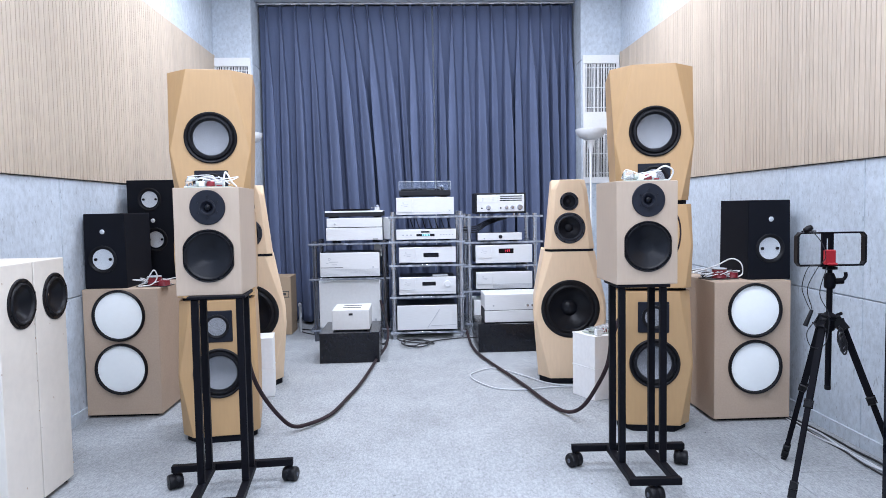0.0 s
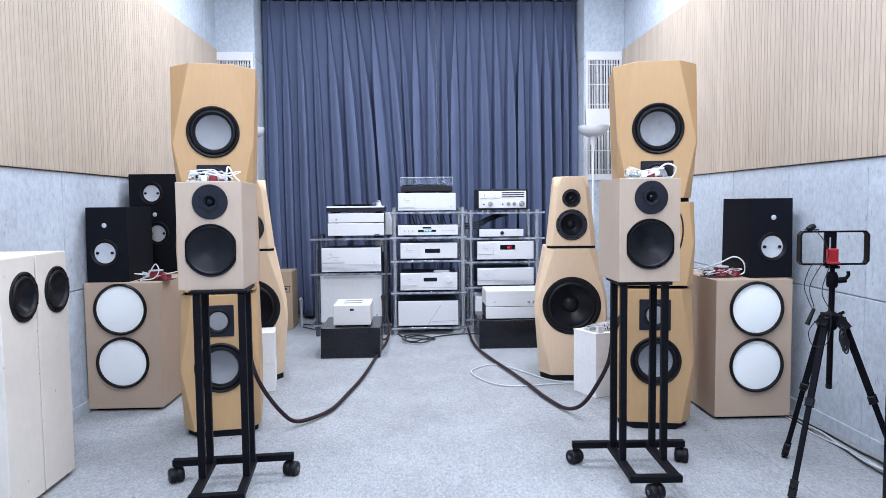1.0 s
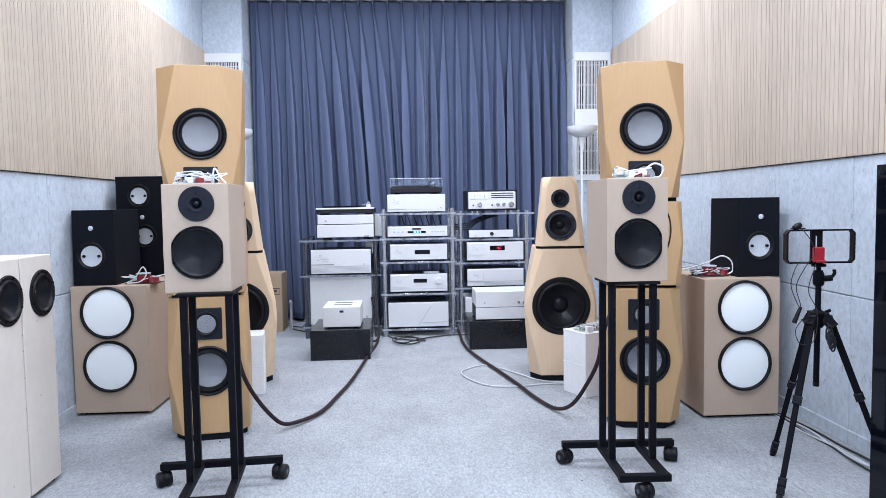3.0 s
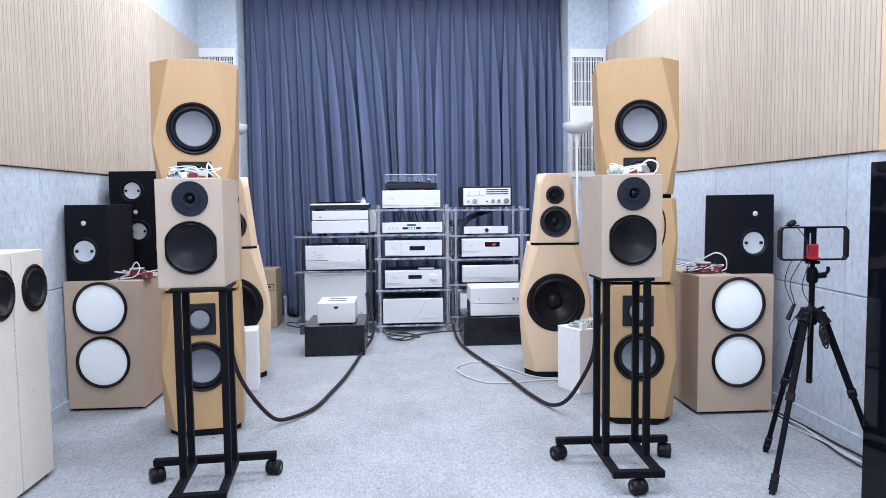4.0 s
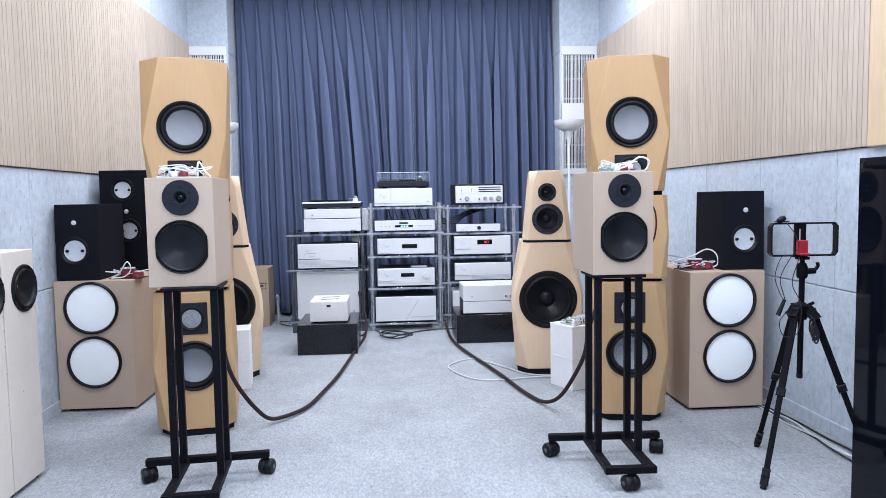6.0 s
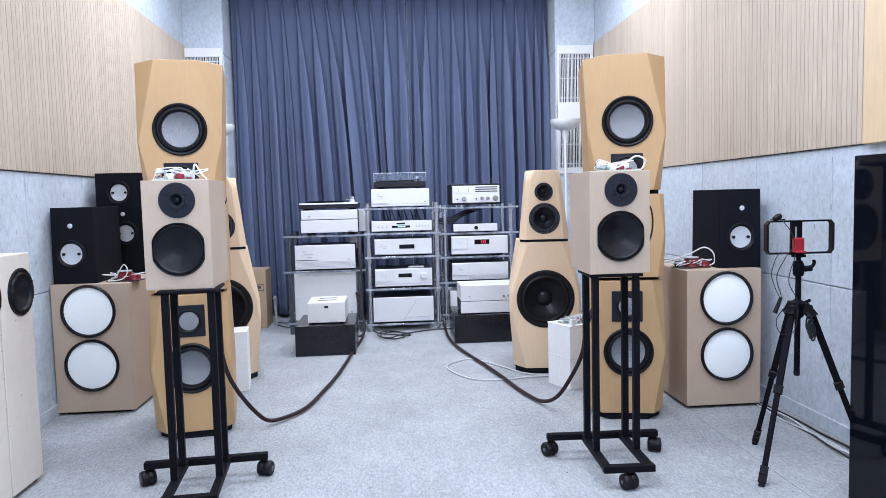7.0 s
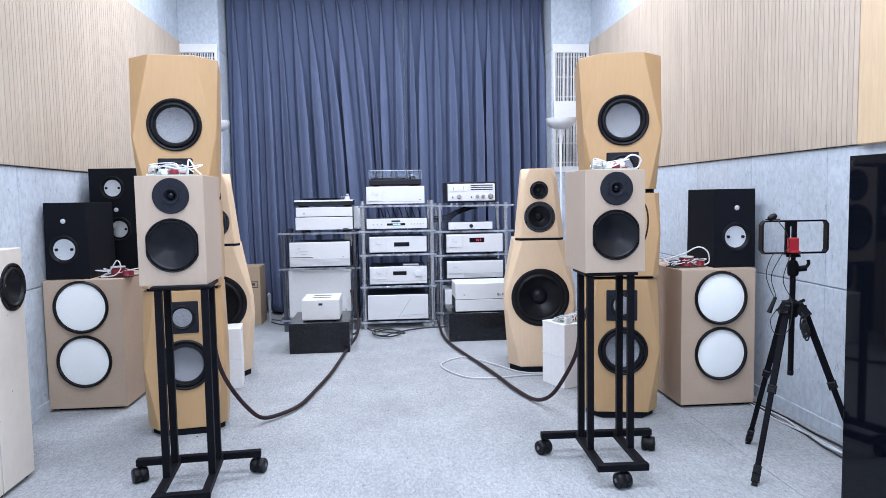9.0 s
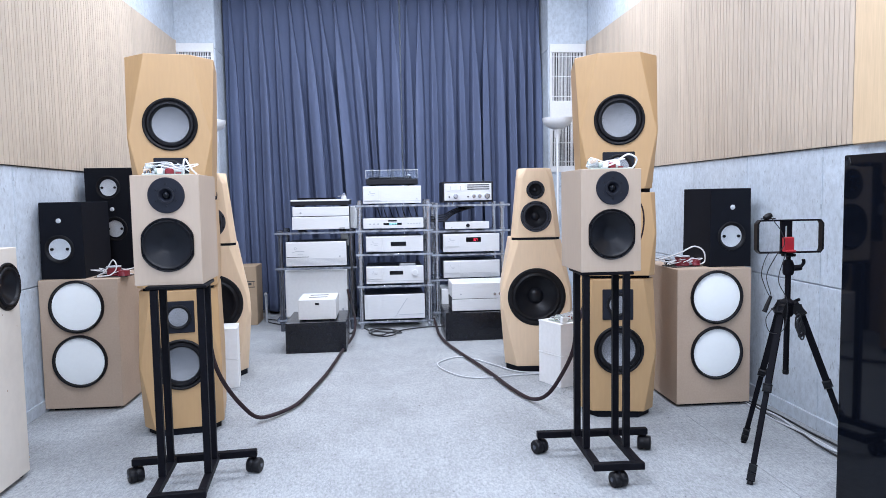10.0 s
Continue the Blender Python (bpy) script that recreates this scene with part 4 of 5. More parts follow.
t = thing("valve_post", -1.035, 5.2, 0, 0, "short metal pipe with a valve beside the curtain", "pipe")
part("pipe", rod((0, 0, 0), (0, 0, 0.20), 0.011), ALUDARK, t, "", True)
part("elbow", hose([(0, 0, 0.19), (0, 0, 0.225), (0.0, -0.02, 0.235), (0, -0.04, 0.225)], 0.012), ALUDARK, t, "", True)
part("handle", box(-0.02, 0.02, -0.006, 0.006, 0.235, 0.245, 0.002), CASE, t)


def white_box(x, y, z, turn, w, d, h):
    t = thing("white_box", x, y, z, turn, "plain white carton stacked beside a birch speaker", "box", "stacked white boxes")
    part("carton", box(0, w, 0, d, 0, h, 0.002), WHITEBOX, t)
    part("lid_edge", box(-0.0015, w + 0.0015, -0.0015, d + 0.0015, h - 0.006, h + 0.0005, 0.001), WHITEBOX, t)


for z, h in ((0, 0.165), (0.166, 0.165)):
    white_box(0.803, 2.955, z, 25, 0.20, 0.18, h)
for z, h in ((0, 0.152), (0.153, 0.165)):
    white_box(-1.07, 3.20, z, 8, 0.205, 0.17, h)

# ---- things: tripod with a phone cage ----
t = thing("camera_tripod", 1.333, 1.846, 0, 0, "black aluminium camera tripod with a phone cage", "tripod")
part("column", rod((0, 0, 0.348), (0.002, 0, 0.70), 0.0098, seg=18), STEEL, t, "", True)
part("column_cap", lathe([(0, 0.338), (0.009, 0.338), (0.0108, 0.342), (0.0108, 0.352), (0.0098, 0.353)], (0, 0, 0), (0, 0, 1), 18), RUBBER, t, "", True)
hub = part("hub", lathe([(0, 0.548), (0.017, 0.548), (0.022, 0.556), (0.022, 0.585), (0.028, 0.590), (0.028, 0.600), (0.018, 0.606), (0.0098, 0.612)], (0, 0, 0), (0, 0, 1), 24), STEEL, t, "", True)
part("crank", rod((0.018, -0.012, 0.60), (0.024, -0.034, 0.612), 0.0055), STEEL, hub)
for fx, fy in ((-0.205, -0.138), (-0.019, 0.246), (0.220, -0.107)):
    far = Vector((fx, fy, 0)).normalized()
    foot, topv = Vector((fx, fy, 0.0)), far * 0.036 + Vector((0, 0, 0.586))
    knee, ankle = topv.lerp(foot, 0.47), topv.lerp(foot, 0.93)
    b = bmesh.new()
    add_bar(b, topv, knee, 0.0150, 0.0140, 0.003)
    leg = part("leg", b, STEEL, t)
    b = bmesh.new()
    add_bar(b, far * 0.018 + Vector((0, 0, 0.592)), topv.lerp(foot, 0.05), 0.027, 0.024, 0.006)
    part("shoulder", b, RUBBER, leg)
    b = bmesh.new()
    add_bar(b, knee, ankle, 0.0118, 0.0108, 0.003)
    part("lower_leg", b, STEEL, leg)
    for at, size in ((0.45, 0.0195), (0.895, 0.0165), (0.94, 0.0165)):
        b = bmesh.new()
        add_bar(b, topv.lerp(foot, at), topv.lerp(foot, at + 0.035), size, size * 0.9, 0.004)
        side = far.cross(Vector((0, 0, 1)))
        mid = topv.lerp(foot, at + 0.018) - side * size * 0.45
        add_bar(b, mid - Vector((0, 0, 0.009)), mid + Vector((0, 0, 0.009)), 0.010, 0.012, 0.003)
        part("leg_clamp", b, RUBBER, leg, "black lever clamp")
    part("rubber_foot", rod(topv.lerp(foot, 0.97), foot, 0.0085, 0.0105), RUBBER, leg)
head = part("head", lathe([(0, 0.695), (0.015, 0.695), (0.0185, 0.703), (0.0185, 0.734), (0.013, 0.748), (0.008, 0.750), (0.008, 0.760), (0.0235, 0.762), (0.0235, 0.7705), (0, 0.7705)], (0.002, 0, 0), (0, 0, 1), 24), STEEL, t, "", True)
part("lock_knob", rod((0.016, -0.01, 0.720), (0.040, -0.018, 0.723), 0.0105), STEEL, head)
part("pan_handle", hose([(0.036, -0.016, 0.722), (0.046, -0.020, 0.738), (0.045, -0.020, 0.752)], 0.006), STEEL, head)
cage = thing("phone_cage", 1.3185, 1.837, 0.7758, -4, "empty black phone cage with a red clamp on the tripod", "phone cage")
cage.scale = (0.961, 0.961, 0.961)
fr = bmesh.new()
for x0, x1, z0, z1 in ((-0.100, 0.122, -0.002, 0.004), (-0.100, 0.122, 0.115, 0.121)):
    add_box(fr, x0, x1, -0.011, 0.011, z0, z1, 0.0015)
part("frame", fr, STEEL, cage)
for x0, sgn in ((-0.112, -1), (0.134, 1)):
    b = bmesh.new()
    outer = [(x0 - sgn * 0.012, -0.002), (x0, 0.012), (x0, 0.107), (x0 - sgn * 0.012, 0.121)]
    inner = [(x0 - sgn * 0.012, 0.004), (x0 - sgn * 0.007, 0.014), (x0 - sgn * 0.007, 0.105), (x0 - sgn * 0.012, 0.115)]
    rows = [[b.verts.new((px, yy, pz)) for px, pz in some] for some in (outer, inner) for yy in (-0.013, 0.013)]
    of, ob_, nf, nb = rows
    for k in range(3):
        for p, q in ((of, ob_), (ob_, nb), (nb, nf), (nf, of)):
            b.faces.new((p[k], p[k + 1], q[k + 1], q[k]))
    for k in (0, 3):
        b.faces.new((of[k], ob_[k], nb[k], nf[k]))
    grip = part("grip", b, RUBBER, cage, "black grip with chamfered corners")
    for k in range(6):
        part("rib", box(x0 - 0.0035 - sgn * 0.0035, x0 + 0.0035 - sgn * 0.0035, -0.0137, -0.0115, 0.020 + k * 0.015, 0.026 + k * 0.015), RUBBER, grip)
up = bmesh.new()
add_box(up, -0.021, -0.006, -0.008, 0.004, 0.004, 0.115), add_box(up, 0.004, 0.019, -0.008, 0.004, 0.004, 0.115), add_box(up, -0.0058, 0.0038, -0.008, 0.004, 0.098, 0.115)
part("upright", up, STEEL, cage, "slotted black upright")
part("clamp", box(-0.019, 0.017, -0.030, -0.009, 0.004, 0.058, 0.003), RED, cage, "red anodised clamp")
part("clamp_jaw", box(-0.017, 0.015, -0.046, -0.0302, 0.004, 0.012, 0.002), RED, cage)
part("mount", box(-0.022, 0.022, -0.018, 0.018, -0.005, -0.0022), STEEL, cage)
t = thing("clip_microphone", 1.2482, 1.837, 0.894, 0, "small black clip-on microphone on the phone cage", "microphone")
t.scale = (0.961, 0.961, 0.961)
part("capsule", lathe([(0, -0.016), (0.009, -0.014), (0.012, 0), (0.009, 0.014), (0, 0.016)], (0.002, 0, 0.010), (1, 0, 0.5), 18), RUBBER, t, "", True)
part("clip", box(-0.022, 0.03, -0.006, 0.006, 0.0, 0.004, 0.001), STEEL, t)
part("lead", hose([(0.01, -0.01, 0.005), (0.035, -0.03, -0.04), (0.05, -0.03, -0.09), (0.02, -0.03, -0.13), (-0.015, -0.03, -0.2), (0.0, -0.03, -0.265), (0.003, -0.03, -0.28)], 0.0016, 8, 6), BLACKCABLE, t)
part("lead", hose([(0.03, -0.02, -0.12), (-0.012, -0.03, -0.125), (-0.035, -0.03, -0.19), (-0.022, -0.03, -0.24), (-0.002, -0.03, -0.281)], 0.0016, 8, 6), BLACKCABLE, t)
part("lead", hose([(0.055, -0.03, -0.125), (0.03, -0.03, -0.22), (0.065, -0.03, -0.30), (0.05, -0.035, -0.40), (0.0, -0.035, -0.41), (-0.015, -0.03, -0.36), (0.02, -0.03, -0.31)], 0.0016, 8, 6), BLACKCABLE, t)
part("plug", rod((-0.022, -0.03, -0.335), (0.002, -0.03, -0.278), 0.0085, 0.006), RUBBER, t)
part("coiled_lead", hose([(0.098 + 0.010 * math.sin(k * 1.3) + 0.0006 * k, -0.04 + 0.003 * math.cos(k * 0.7), -0.365 - 0.0015 * k + 0.028 * math.cos(k * 1.3)) for k in range(34)], 0.0032, 4, 6), BLACKCABLE, t)

# ---- things: cables on the floor ----
def lead(name, points, r, material, label, group=""):
    return tagged(part(name, hose(points, r, 10, 9), material, None, label, True), category="cable", group=group)


lead("speaker_cable", [(-0.36, 4.80, 0.30), (-0.305, 4.66, 0.10), (-0.312, 4.50, 0.016), (-0.355, 4.05, 0.016), (-0.412, 3.45, 0.016), (-0.465, 3.10, 0.016), (-0.52, 2.82, 0.016), (-0.60, 2.67, 0.018), (-0.665, 2.60, 0.032), (-0.718, 2.55, 0.10), (-0.768, 2.48, 0.21), (-0.798, 2.44, 0.31), (-0.812, 2.42, 0.42), (-0.815, 2.40, 0.56), (-0.815, 2.34, 0.68)], 0.0092, SNAKE,
     "thick dark brown speaker cable lying across the carpet", "thick speaker cables")
lead("speaker_cable", [(0.29, 4.78, 0.06), (0.30, 4.62, 0.018), (0.298, 4.40, 0.016), (0.318, 4.12, 0.016), (0.375, 3.80, 0.016), (0.44, 3.50, 0.016), (0.495, 3.22, 0.016), (0.545, 2.93, 0.016), (0.603, 2.73, 0.02), (0.650, 2.60, 0.08), (0.70, 2.52, 0.20), (0.728, 2.46, 0.31), (0.74, 2.44, 0.42), (0.78, 2.47, 0.5)], 0.0092, SNAKE,
     "thick dark brown speaker cable lying across the carpet", "thick speaker cables")
lead("thin_cable", [(0.92, 3.22, 0.006), (0.765, 3.24, 0.006), (0.631, 3.235, 0.006), (0.489, 3.205, 0.006), (0.345, 3.236, 0.006), (0.251, 3.385, 0.006), (0.215, 3.537, 0.006), (0.249, 3.625, 0.006), (0.353, 3.718, 0.006), (0.433, 3.665, 0.006), (0.54, 3.49, 0.006), (0.63, 3.33, 0.006), (0.74, 3.265, 0.006), (0.90, 3.25, 0.006)], 0.004, GREYCABLE, "thin pale grey cable looped on the carpet")
loop = [(-0.26 + 0.02, 4.70, 0.02), (-0.18, 4.62, 0.012)]
for k in range(16):
    a = k * 0.8
    loop.append((-0.10 + (0.125 - 0.004 * k) * math.cos(a) + 0.025 * math.sin(0.4 * k), 4.53 + 0.14 * math.sin(a), 0.008 + 0.0012 * k))
loop += [(0.10, 4.66, 0.01), (0.28, 4.72, 0.01), (0.45, 4.68, 0.01)]
lead("power_cable", loop, 0.005, BLACKCABLE, "black power cable coiled in front of the rack")
lead("power_cable", [(-0.335, 4.78, 0.60), (-0.315, 4.74, 0.40), (-0.33, 4.70, 0.22), (-0.30, 4.66, 0.08), (-0.32, 4.60, 0.012), (-0.36, 4.55, 0.01)], 0.007, BLACKCABLE, "black power cable hanging between the racks")
lead("power_cable", [(-0.95, 5.25, 0.006), (-1.05, 5.30, 0.006), (-1.0, 5.15, 0.006), (-0.86, 5.02, 0.006), (-0.7, 5.0, 0.006)], 0.004, BLACKCABLE, "thin black cable on the carpet by the curtain")
for k, (m, r, dx) in enumerate(((BLACKCABLE, 0.0045, 0.012), (GREYCABLE, 0.0042, -0.008), (GREYCABLE, 0.0036, -0.020), (BLACKCABLE, 0.004, -0.036))):
    rnd = random.Random(k + 2)
    lead("wall_cable", [(1.615 + dx + rnd.uniform(-0.016, 0.012), 3.0 - 0.17 * i, r + (0.006 if i % 3 == k % 3 else 0)) for i in range(14)], r, m,
         "loose cable along the foot of the wall", "cables along the wall")
for k in range(7):
    x = -0.13 + 0.05 * k
    lead("signal_cable", [(x, 5.10, 0.93), (x + 0.01, 5.14, 0.90), (x + 0.03, 5.17, 0.84), (x + 0.05 + 0.01 * (k % 3), 5.17, 0.78), (x + 0.06, 5.14, 0.76)], 0.004, BLACKCABLE, "black signal cable behind the rack", "signal cables")
for k in range(4):
    lead("signal_cable", [(0.30, 5.05, 0.80 + 0.012 * k), (0.40, 5.02, 0.80 + 0.016 * k), (0.48, 5.04, 0.85 + 0.012 * k), (0.58, 5.08, 0.885 + 0.008 * k), (0.66, 5.14, 0.90)], 0.005, BLACKCABLE, "black signal cable under the receiver", "signal cables")
lead("speaker_lead", [(0.822, 1.99, 0.985), (0.834, 1.94, 0.95), (0.836, 1.92, 0.90), (0.826, 1.91, 0.85), (0.822, 1.94, 0.81)], 0.003, SNAKE, "thin brown lead hanging beside the bookshelf speaker")
t = thing("adapter_box", -0.305, 5.0, 0.757, 0, "small white plastic box standing on the shelf end", "adapter")
part("case", box(-0.03, 0.025, 0, 0.1, 0, 0.175, 0.006, 2), WHITE, t)
t = thing("adapter_box", -0.38, 5.05, 0.62, 0, "white plug-in adapter hanging behind the rack", "adapter")
part("case", box(-0.035, 0.035, 0, 0.06, 0.0, 0.124, 0.005, 2), WHITE, t)


# ---- things: crossover parts on the speakers ----
def crossover(x, y, z, turn, seed, kind):
    rnd = random.Random(seed)
    label = {"pale": "bare crossover board with pale capacitors and white wires", "red": "crossover board with red coils and tangled white wires"}[kind]
    t = thing("crossover_board", x, y, z, turn, label, "crossover", "loose crossover boards")
    part("board", box(-0.075, 0.075, -0.05, 0.05, 0.0, 0.004), GREEN if kind == "pale" else INK, t, "thin circuit board")
    if kind == "pale":
        part("capacitor", rod((-0.040, -0.02, 0.0145), (-0.012, -0.02, 0.0145), 0.010), GREEN, t, "pale green capacitor", True)
        part("capacitor", rod((0.0, 0.015, 0.017), (0.045, 0.01, 0.017), 0.012), WHITE, t, "white capacitor", True)
        part("coil", lathe([(0.006, 0), (0.014, 0), (0.015, 0.004), (0.013, 0.016), (0.006, 0.019), (0.006, 0)], (0.006, -0.026, 0.005), (0, 0, 1), 24), PINK, t, "pinkish coil", True)
        part("resistor", box(0.026, 0.044, -0.038, -0.031, 0.0045, 0.0100, 0.001), PINK, t)
        part("connector", box(-0.03, -0.012, -0.045, -0.033, 0.0045, 0.022, 0.001), WHITE, t, "white connector")
        part("connector", lathe([(0.016, 0), (0.021, 0.004), (0.021, 0.022), (0.014, 0.032), (0, 0.034)], (-0.058, -0.012, 0.0045), (0, 0, 1), 20), LID, t, "clear plastic cap", True)
    else:
        part("coil", lathe([(0.014, 0), (0.033, 0), (0.035, 0.003), (0.033, 0.006), (0.033, 0.036), (0.035, 0.039), (0.014, 0.042), (0.014, 0)], (0.0, -0.005, 0.0045), (0, 0, 1), 28), PINK, t, "red copper coil", True)
        part("coil", lathe([(0.012, 0), (0.026, 0), (0.028, 0.003), (0.026, 0.006), (0.026, 0.026), (0.012, 0.028), (0.012, 0)], (0.058, -0.02, 0.0045), (0, 0, 1), 28), PINK, t, "red copper coil", True)
        part("coil_cap", lathe([(0.008, 0), (0.034, 0), (0.034, 0.004), (0.008, 0.004)], (0.0, -0.005, 0.047), (0, 0, 1), 28), GREYCABLE, t, "pale coil flange", True)
        part("capacitor", rod((-0.07, 0.02, 0.018), (-0.02, 0.025, 0.018), 0.013), CASE, t, "", True)
    wires = 3 if kind == "pale" else 6
    for k in range(wires):
        a = [(rnd.uniform(-0.06, 0.06), rnd.uniform(-0.03, 0.03), 0.012)]
        for j in range(3):
            a.append((rnd.uniform(-0.10, 0.10), rnd.uniform(-0.05, 0.04), rnd.uniform(0.012, 0.045)))
        a.append((rnd.uniform(-0.09, 0.09), rnd.uniform(-0.03, 0.03), 0.012))
        part("wire", hose(a, 0.002, 8, 6), WHITECABLE if k % 3 else GREYCABLE, t, "white wire", True)
    return t


crossover(-0.800, 1.93, 1.0792, 6, 4, "pale")
crossover(0.715, 1.95, 1.0792, -4, 9, "pale")
lead("loose_wire", [(0.68, 1.92, 1.084), (0.725, 1.91, 1.10), (0.772, 1.915, 1.130), (0.808, 1.92, 1.116), (0.80, 1.93, 1.086), (0.78, 1.93, 1.0825)], 0.0032, WHITECABLE, "white wire arching over the speaker top")
lead("loose_wire", [(-0.885, 1.92, 1.0825), (-0.86, 1.94, 1.105), (-0.805, 1.92, 1.118), (-0.755, 1.91, 1.10), (-0.742, 1.91, 1.132), (-0.722, 1.91, 1.10), (-0.708, 1.92, 1.083)], 0.003, WHITECABLE, "white wire arching over the speaker top")
crossover(1.325, 2.70, 0.642, 10, 12, "red")
crossover(-1.40, 3.03, 0.632, -8, 21, "red")
crossover(0.86, 3.07, 0.334, 25, 30, "pale")
lead("loose_wire", [(1.20, 2.80, 0.66), (1.26, 2.78, 0.672), (1.33, 2.74, 0.70), (1.385, 2.70, 0.735), (1.42, 2.675, 0.715), (1.425, 2.67, 0.665), (1.38, 2.68, 0.645)], 0.0034, WHITECABLE, "white wire looped over the coils")
lead("loose_wire", [(1.16, 2.86, 0.665), (1.22, 2.84, 0.668), (1.28, 2.80, 0.68), (1.33, 2.80, 0.66)], 0.003, GREYCABLE, "grey wire draped from the speaker")
lead("loose_wire", [(1.18, 2.88, 0.65), (1.21, 2.86, 0.60), (1.20, 2.86, 0.45), (1.215, 2.87, 0.25), (1.20, 2.9, 0.02)], 0.004, BLACKCABLE, "dark wire hanging behind the bass cabinet")
lead("loose_wire", [(-1.47, 3.0, 0.64), (-1.43, 2.99, 0.66), (-1.39, 2.985, 0.715), (-1.375, 2.99, 0.68), (-1.40, 2.98, 0.645), (-1.46, 2.97, 0.638)], 0.003, WHITECABLE, "white wire looped over the coils")

rnd = random.Random(41)
for k in range(5):
    y0 = 2.78 + 0.02 * k
    lead("loose_wire", [(1.13 + 0.01 * k, y0 + 0.06, 0.655 + 0.006 * k), (1.19, y0 + 0.03, 0.662 + rnd.uniform(0, 0.02)), (1.25, y0, 0.655 + rnd.uniform(0, 0.03)), (1.30 + rnd.uniform(-0.01, 0.02), y0 - 0.03, 0.652 + rnd.uniform(0, 0.012))],
         0.0022, (WHITECABLE, GREYCABLE, BLACKCABLE)[k % 3], "thin wire strung to the crossover parts", "thin crossover wires")
for k in range(4):
    lead("loose_wire", [(0.84 + 0.012 * k, 3.02, 0.338), (0.87 + rnd.uniform(-0.01, 0.01), 3.03, 0.352 + rnd.uniform(0, 0.02)), (0.905, 3.045 + 0.01 * k, 0.362 + rnd.uniform(0, 0.02)), (0.935 + rnd.uniform(-0.01, 0.02), 3.06, 0.345)],
         0.0026, WHITECABLE if k % 2 else GREYCABLE, "pale wire tangled on the white carton", "wires on the white carton")
t = thing("plug", 0.826, 2.985, 0.3315, 22, "upright white plastic plug on the white carton", "plug")
part("body", box(-0.014, 0.014, -0.012, 0.012, 0, 0.034, 0.003), WHITE, t)
part("pin", box(-0.008, 0.008, -0.004, 0.004, 0.0342, 0.044, 0.001), GREYCABLE, t)
part("collar", rod((0.014, 0, 0.012), (0.026, 0, 0.010), 0.007), WHITE, t)

lint = bmesh.new()
rnd = random.Random(77)
for k in range(70):
    lx, ly = rnd.uniform(-1.3, 1.3), rnd.uniform(1.3, 4.2)
    r = rnd.uniform(0.0008, 0.0026)
    add_box(lint, lx, lx + r * rnd.uniform(1, 3), ly, ly + r * rnd.uniform(1, 2), 0.0, r)
tagged(part("lint", lint, INK, None, "dark specks of lint on the carpet"), category="lint", kind="stuff")

# ---- wall pieces: veneer slats, felt boards, carpet tiles ----
ZP0, ZP1 = 1.165, 2.283
for name, wx, sgn, y0, y1 in (("west", XL, 1, 1.5, 5.398), ("east", XR, -1, 1.985, 5.398)):
    wall = wall_west if sgn > 0 else wall_east
    back = setting("slat_backing_" + name, box(min(wx, wx + sgn * 0.003), max(wx, wx + sgn * 0.003), y0, y1, ZP0 + 0.002, ZP1), GROOVE, "dark backing of the veneer slats")
    rnd = random.Random(11 if sgn > 0 else 12)
    meshes = {}
    for wide in (0.0262, 0.0335, 0.0405):
        b = box(min(0, sgn * 0.007), max(0, sgn * 0.007), 0, wide, ZP0, ZP1, 0.0012)
        me = bpy.data.meshes.new("slat")
        b.to_mesh(me), b.free()
        me.materials.append(SLAT)
        meshes[wide] = me
    y = y0
    while y < y1 - 0.045:
        wide = rnd.choices((0.0262, 0.0335, 0.0405), (8, 2, 1))[0]
        s = new("slat", meshes[wide])
        s.parent, s.location = wall, (wx + sgn * 0.0032, y, 0)
        y += wide + 0.0040
    setting("trim_" + name, box(min(wx, wx + sgn * 0.015), max(wx, wx + sgn * 0.015), y1 - 0.02, y1, ZP0 - 0.02, ZP1 + 0.004, 0.002), SLAT, "upright veneer edge trim")
    # black strip in place of the thin shadow below the slats
    setting("ledge_" + name, box(min(wx, wx + sgn * 0.006), max(wx, wx + sgn * 0.006), y0, y1 - 0.021, ZP0 - 0.004, ZP0 - 0.001), GROOVE, "thin dark strip painted as the shadow line under the slat panel")
setting("veneer_board", box(XR - 0.03, XR, 0.6, 1.984, 1.160, 2.30, 0.003), BOARD, "plain warm veneer board beside the slats")

GAP = 0.004


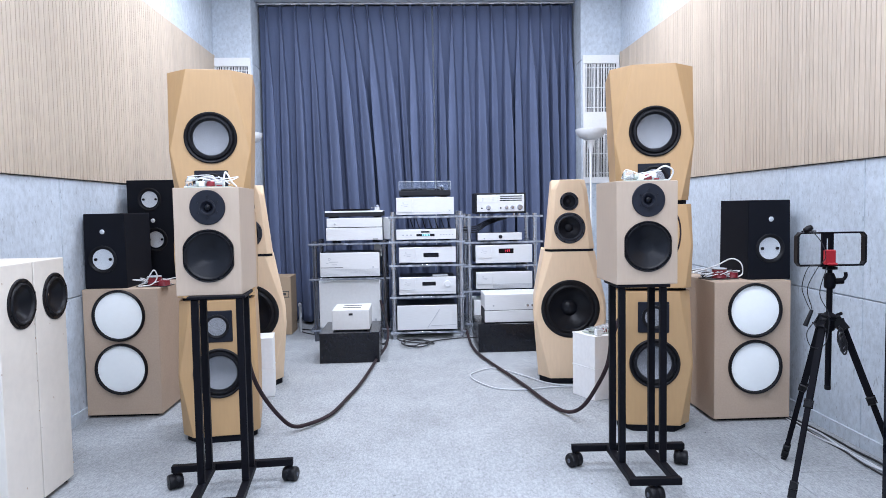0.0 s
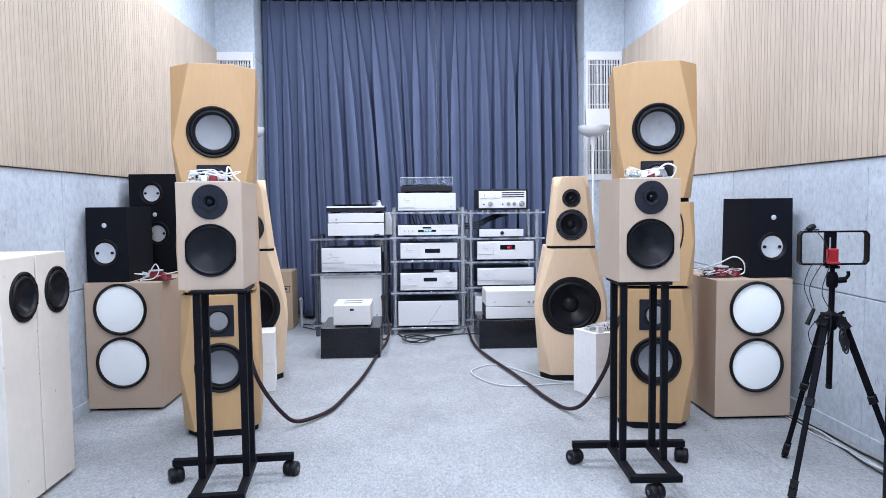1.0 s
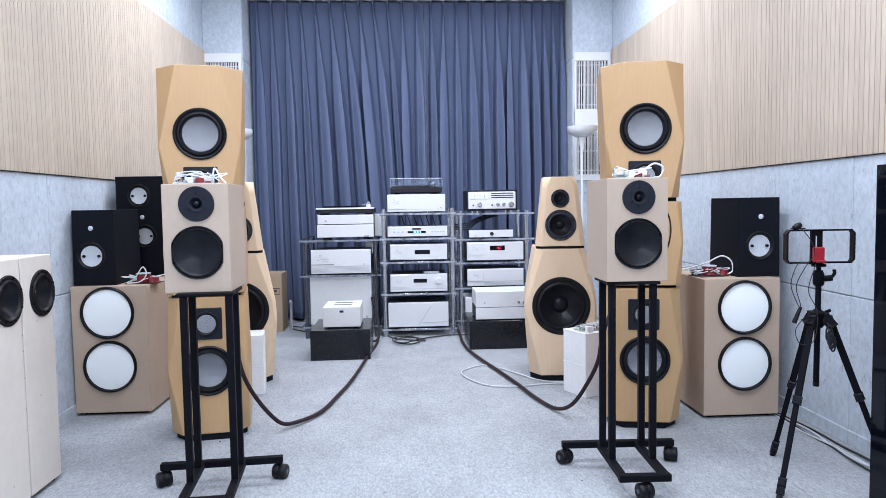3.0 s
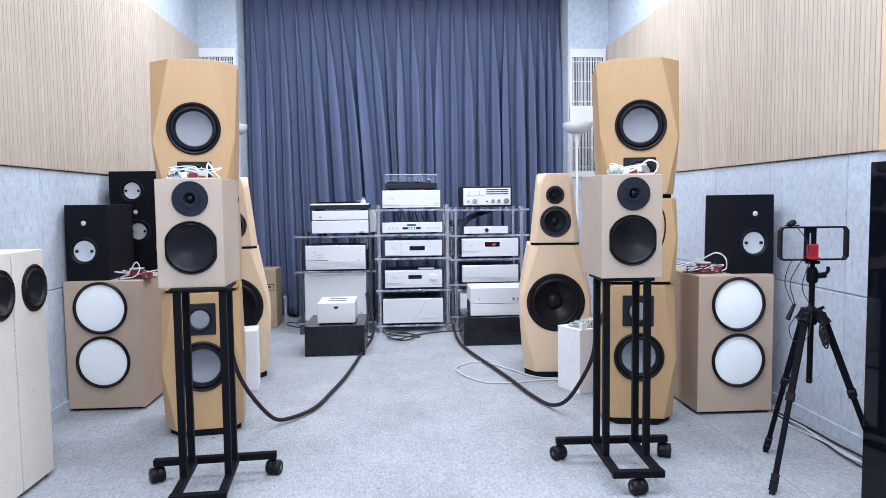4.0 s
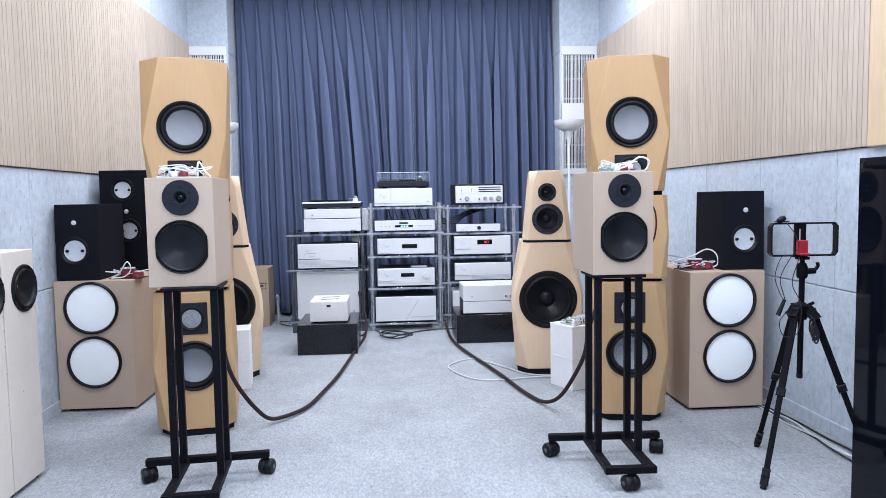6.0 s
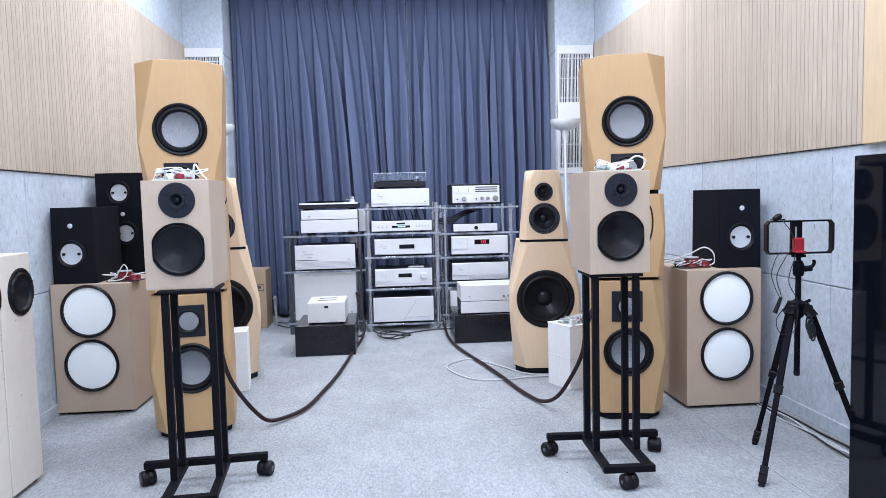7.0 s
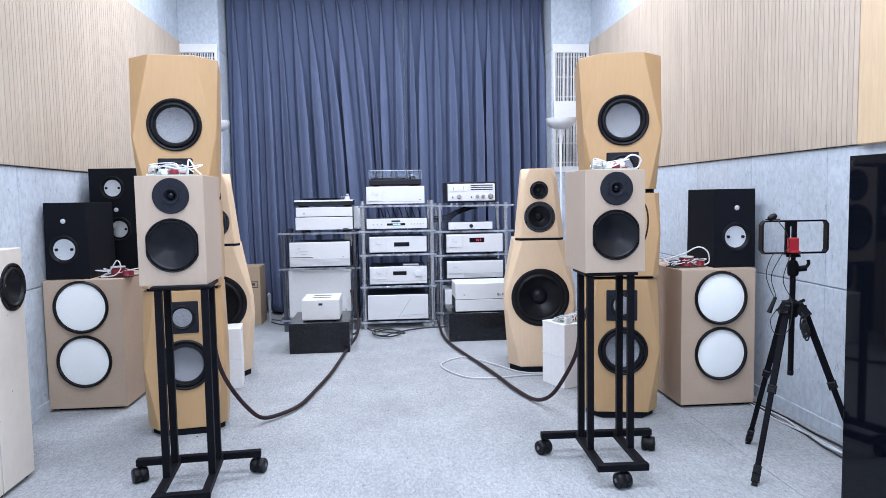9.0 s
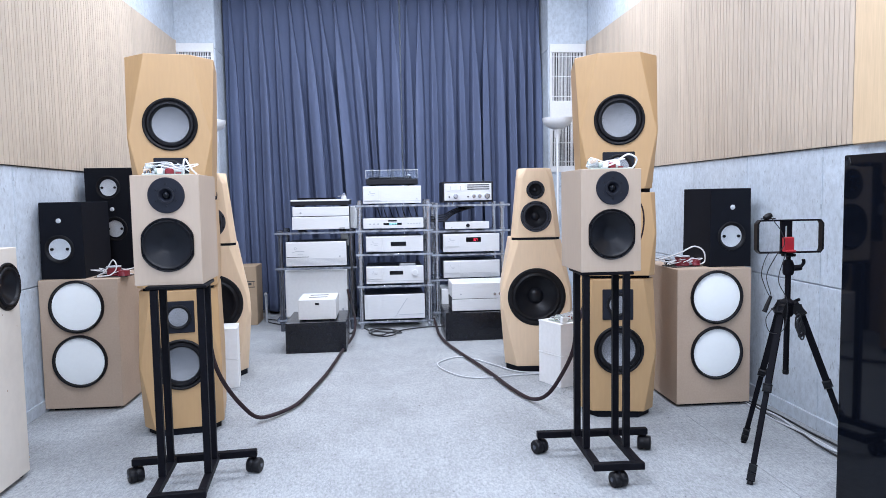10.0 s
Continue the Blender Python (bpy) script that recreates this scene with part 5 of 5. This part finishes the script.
def boards(wall, sgn, wx, y_cuts, z_cuts):
    for ya, yb in zip(y_cuts, y_cuts[1:]):
        for za, zb in zip(z_cuts, z_cuts[1:]):
            b = box(min(0, -sgn * 0.012), max(0, -sgn * 0.012), ya + GAP / 2, yb - GAP / 2, za + GAP / 2, zb - GAP / 2, 0.0025)
            o = part("felt_panel", b, FELT, wall)
            o.location = (wx, 0, 0)


cuts_e = [YB] + [2.2 + 0.582 * k for k in range(-7, 6)] + [PY + 0.01]
cuts_w = [YB] + [2.775 + 0.582 * k for k in range(-8, 5)] + [PY + 0.01]
for wall, sgn, wx, cuts in ((wall_west, 1, XL, cuts_w), (wall_east, -1, XR, cuts_e)):
    boards(wall, sgn, wx, cuts, (0.0, 0.603, 1.17))
    boards(wall, sgn, wx, cuts, (2.286, ZC))
    boards(wall, sgn, wx, [YB, 0.5, 2.0], (1.17, 2.286))
for pillar, x0, x1, inner, sgn in ((pillar_west, XL, PW, PW, -1), (pillar_east, PE, XR, PE, 1)):
    for za, zb in zip((0, 0.51, 1.08, 1.65, 2.22), (0.51, 1.08, 1.65, 2.22, ZC)):
        part("felt_panel", box(x0 + 0.001, x1 - 0.001, PY, PY + 0.0115, za + 0.0015, zb - 0.0015, 0.002), FELT, pillar)
        part("felt_panel", box(min(inner, inner + sgn * 0.0115), max(inner, inner + sgn * 0.0115), PY + 0.0125, YF, za + 0.0015, zb - 0.0015, 0.002), FELT, pillar)
setting("baseboard_east", box(XR - 0.010, XR, YB, PY, 0.0, 0.055), FELT, "low felt skirting along the wall")
setting("baseboard_west", box(XL, XL + 0.010, YB, PY, 0.0, 0.055), FELT, "low felt skirting along the wall")

tile = bpy.data.meshes.new("carpet_tile")
b = box(0, 0.5, 0, 0.5, -0.012, 0.0)
b.to_mesh(tile), b.free()
tile.materials.append(CARPET)
for i in range(8):
    for j in range(18):
        o = new("carpet_tile", tile)
        # two tiles by the tripod have slipped a little and show their seams
        slip = {(7, 9): (0.002, 0.0), (7, 8): (0.002, -0.002)}.get((i, j), (0.0, 0.0))
        o.parent, o.location = floor, (-2.26 + 0.5 * i + slip[0], -2.547 + 0.5 * j + slip[1], 0.0)
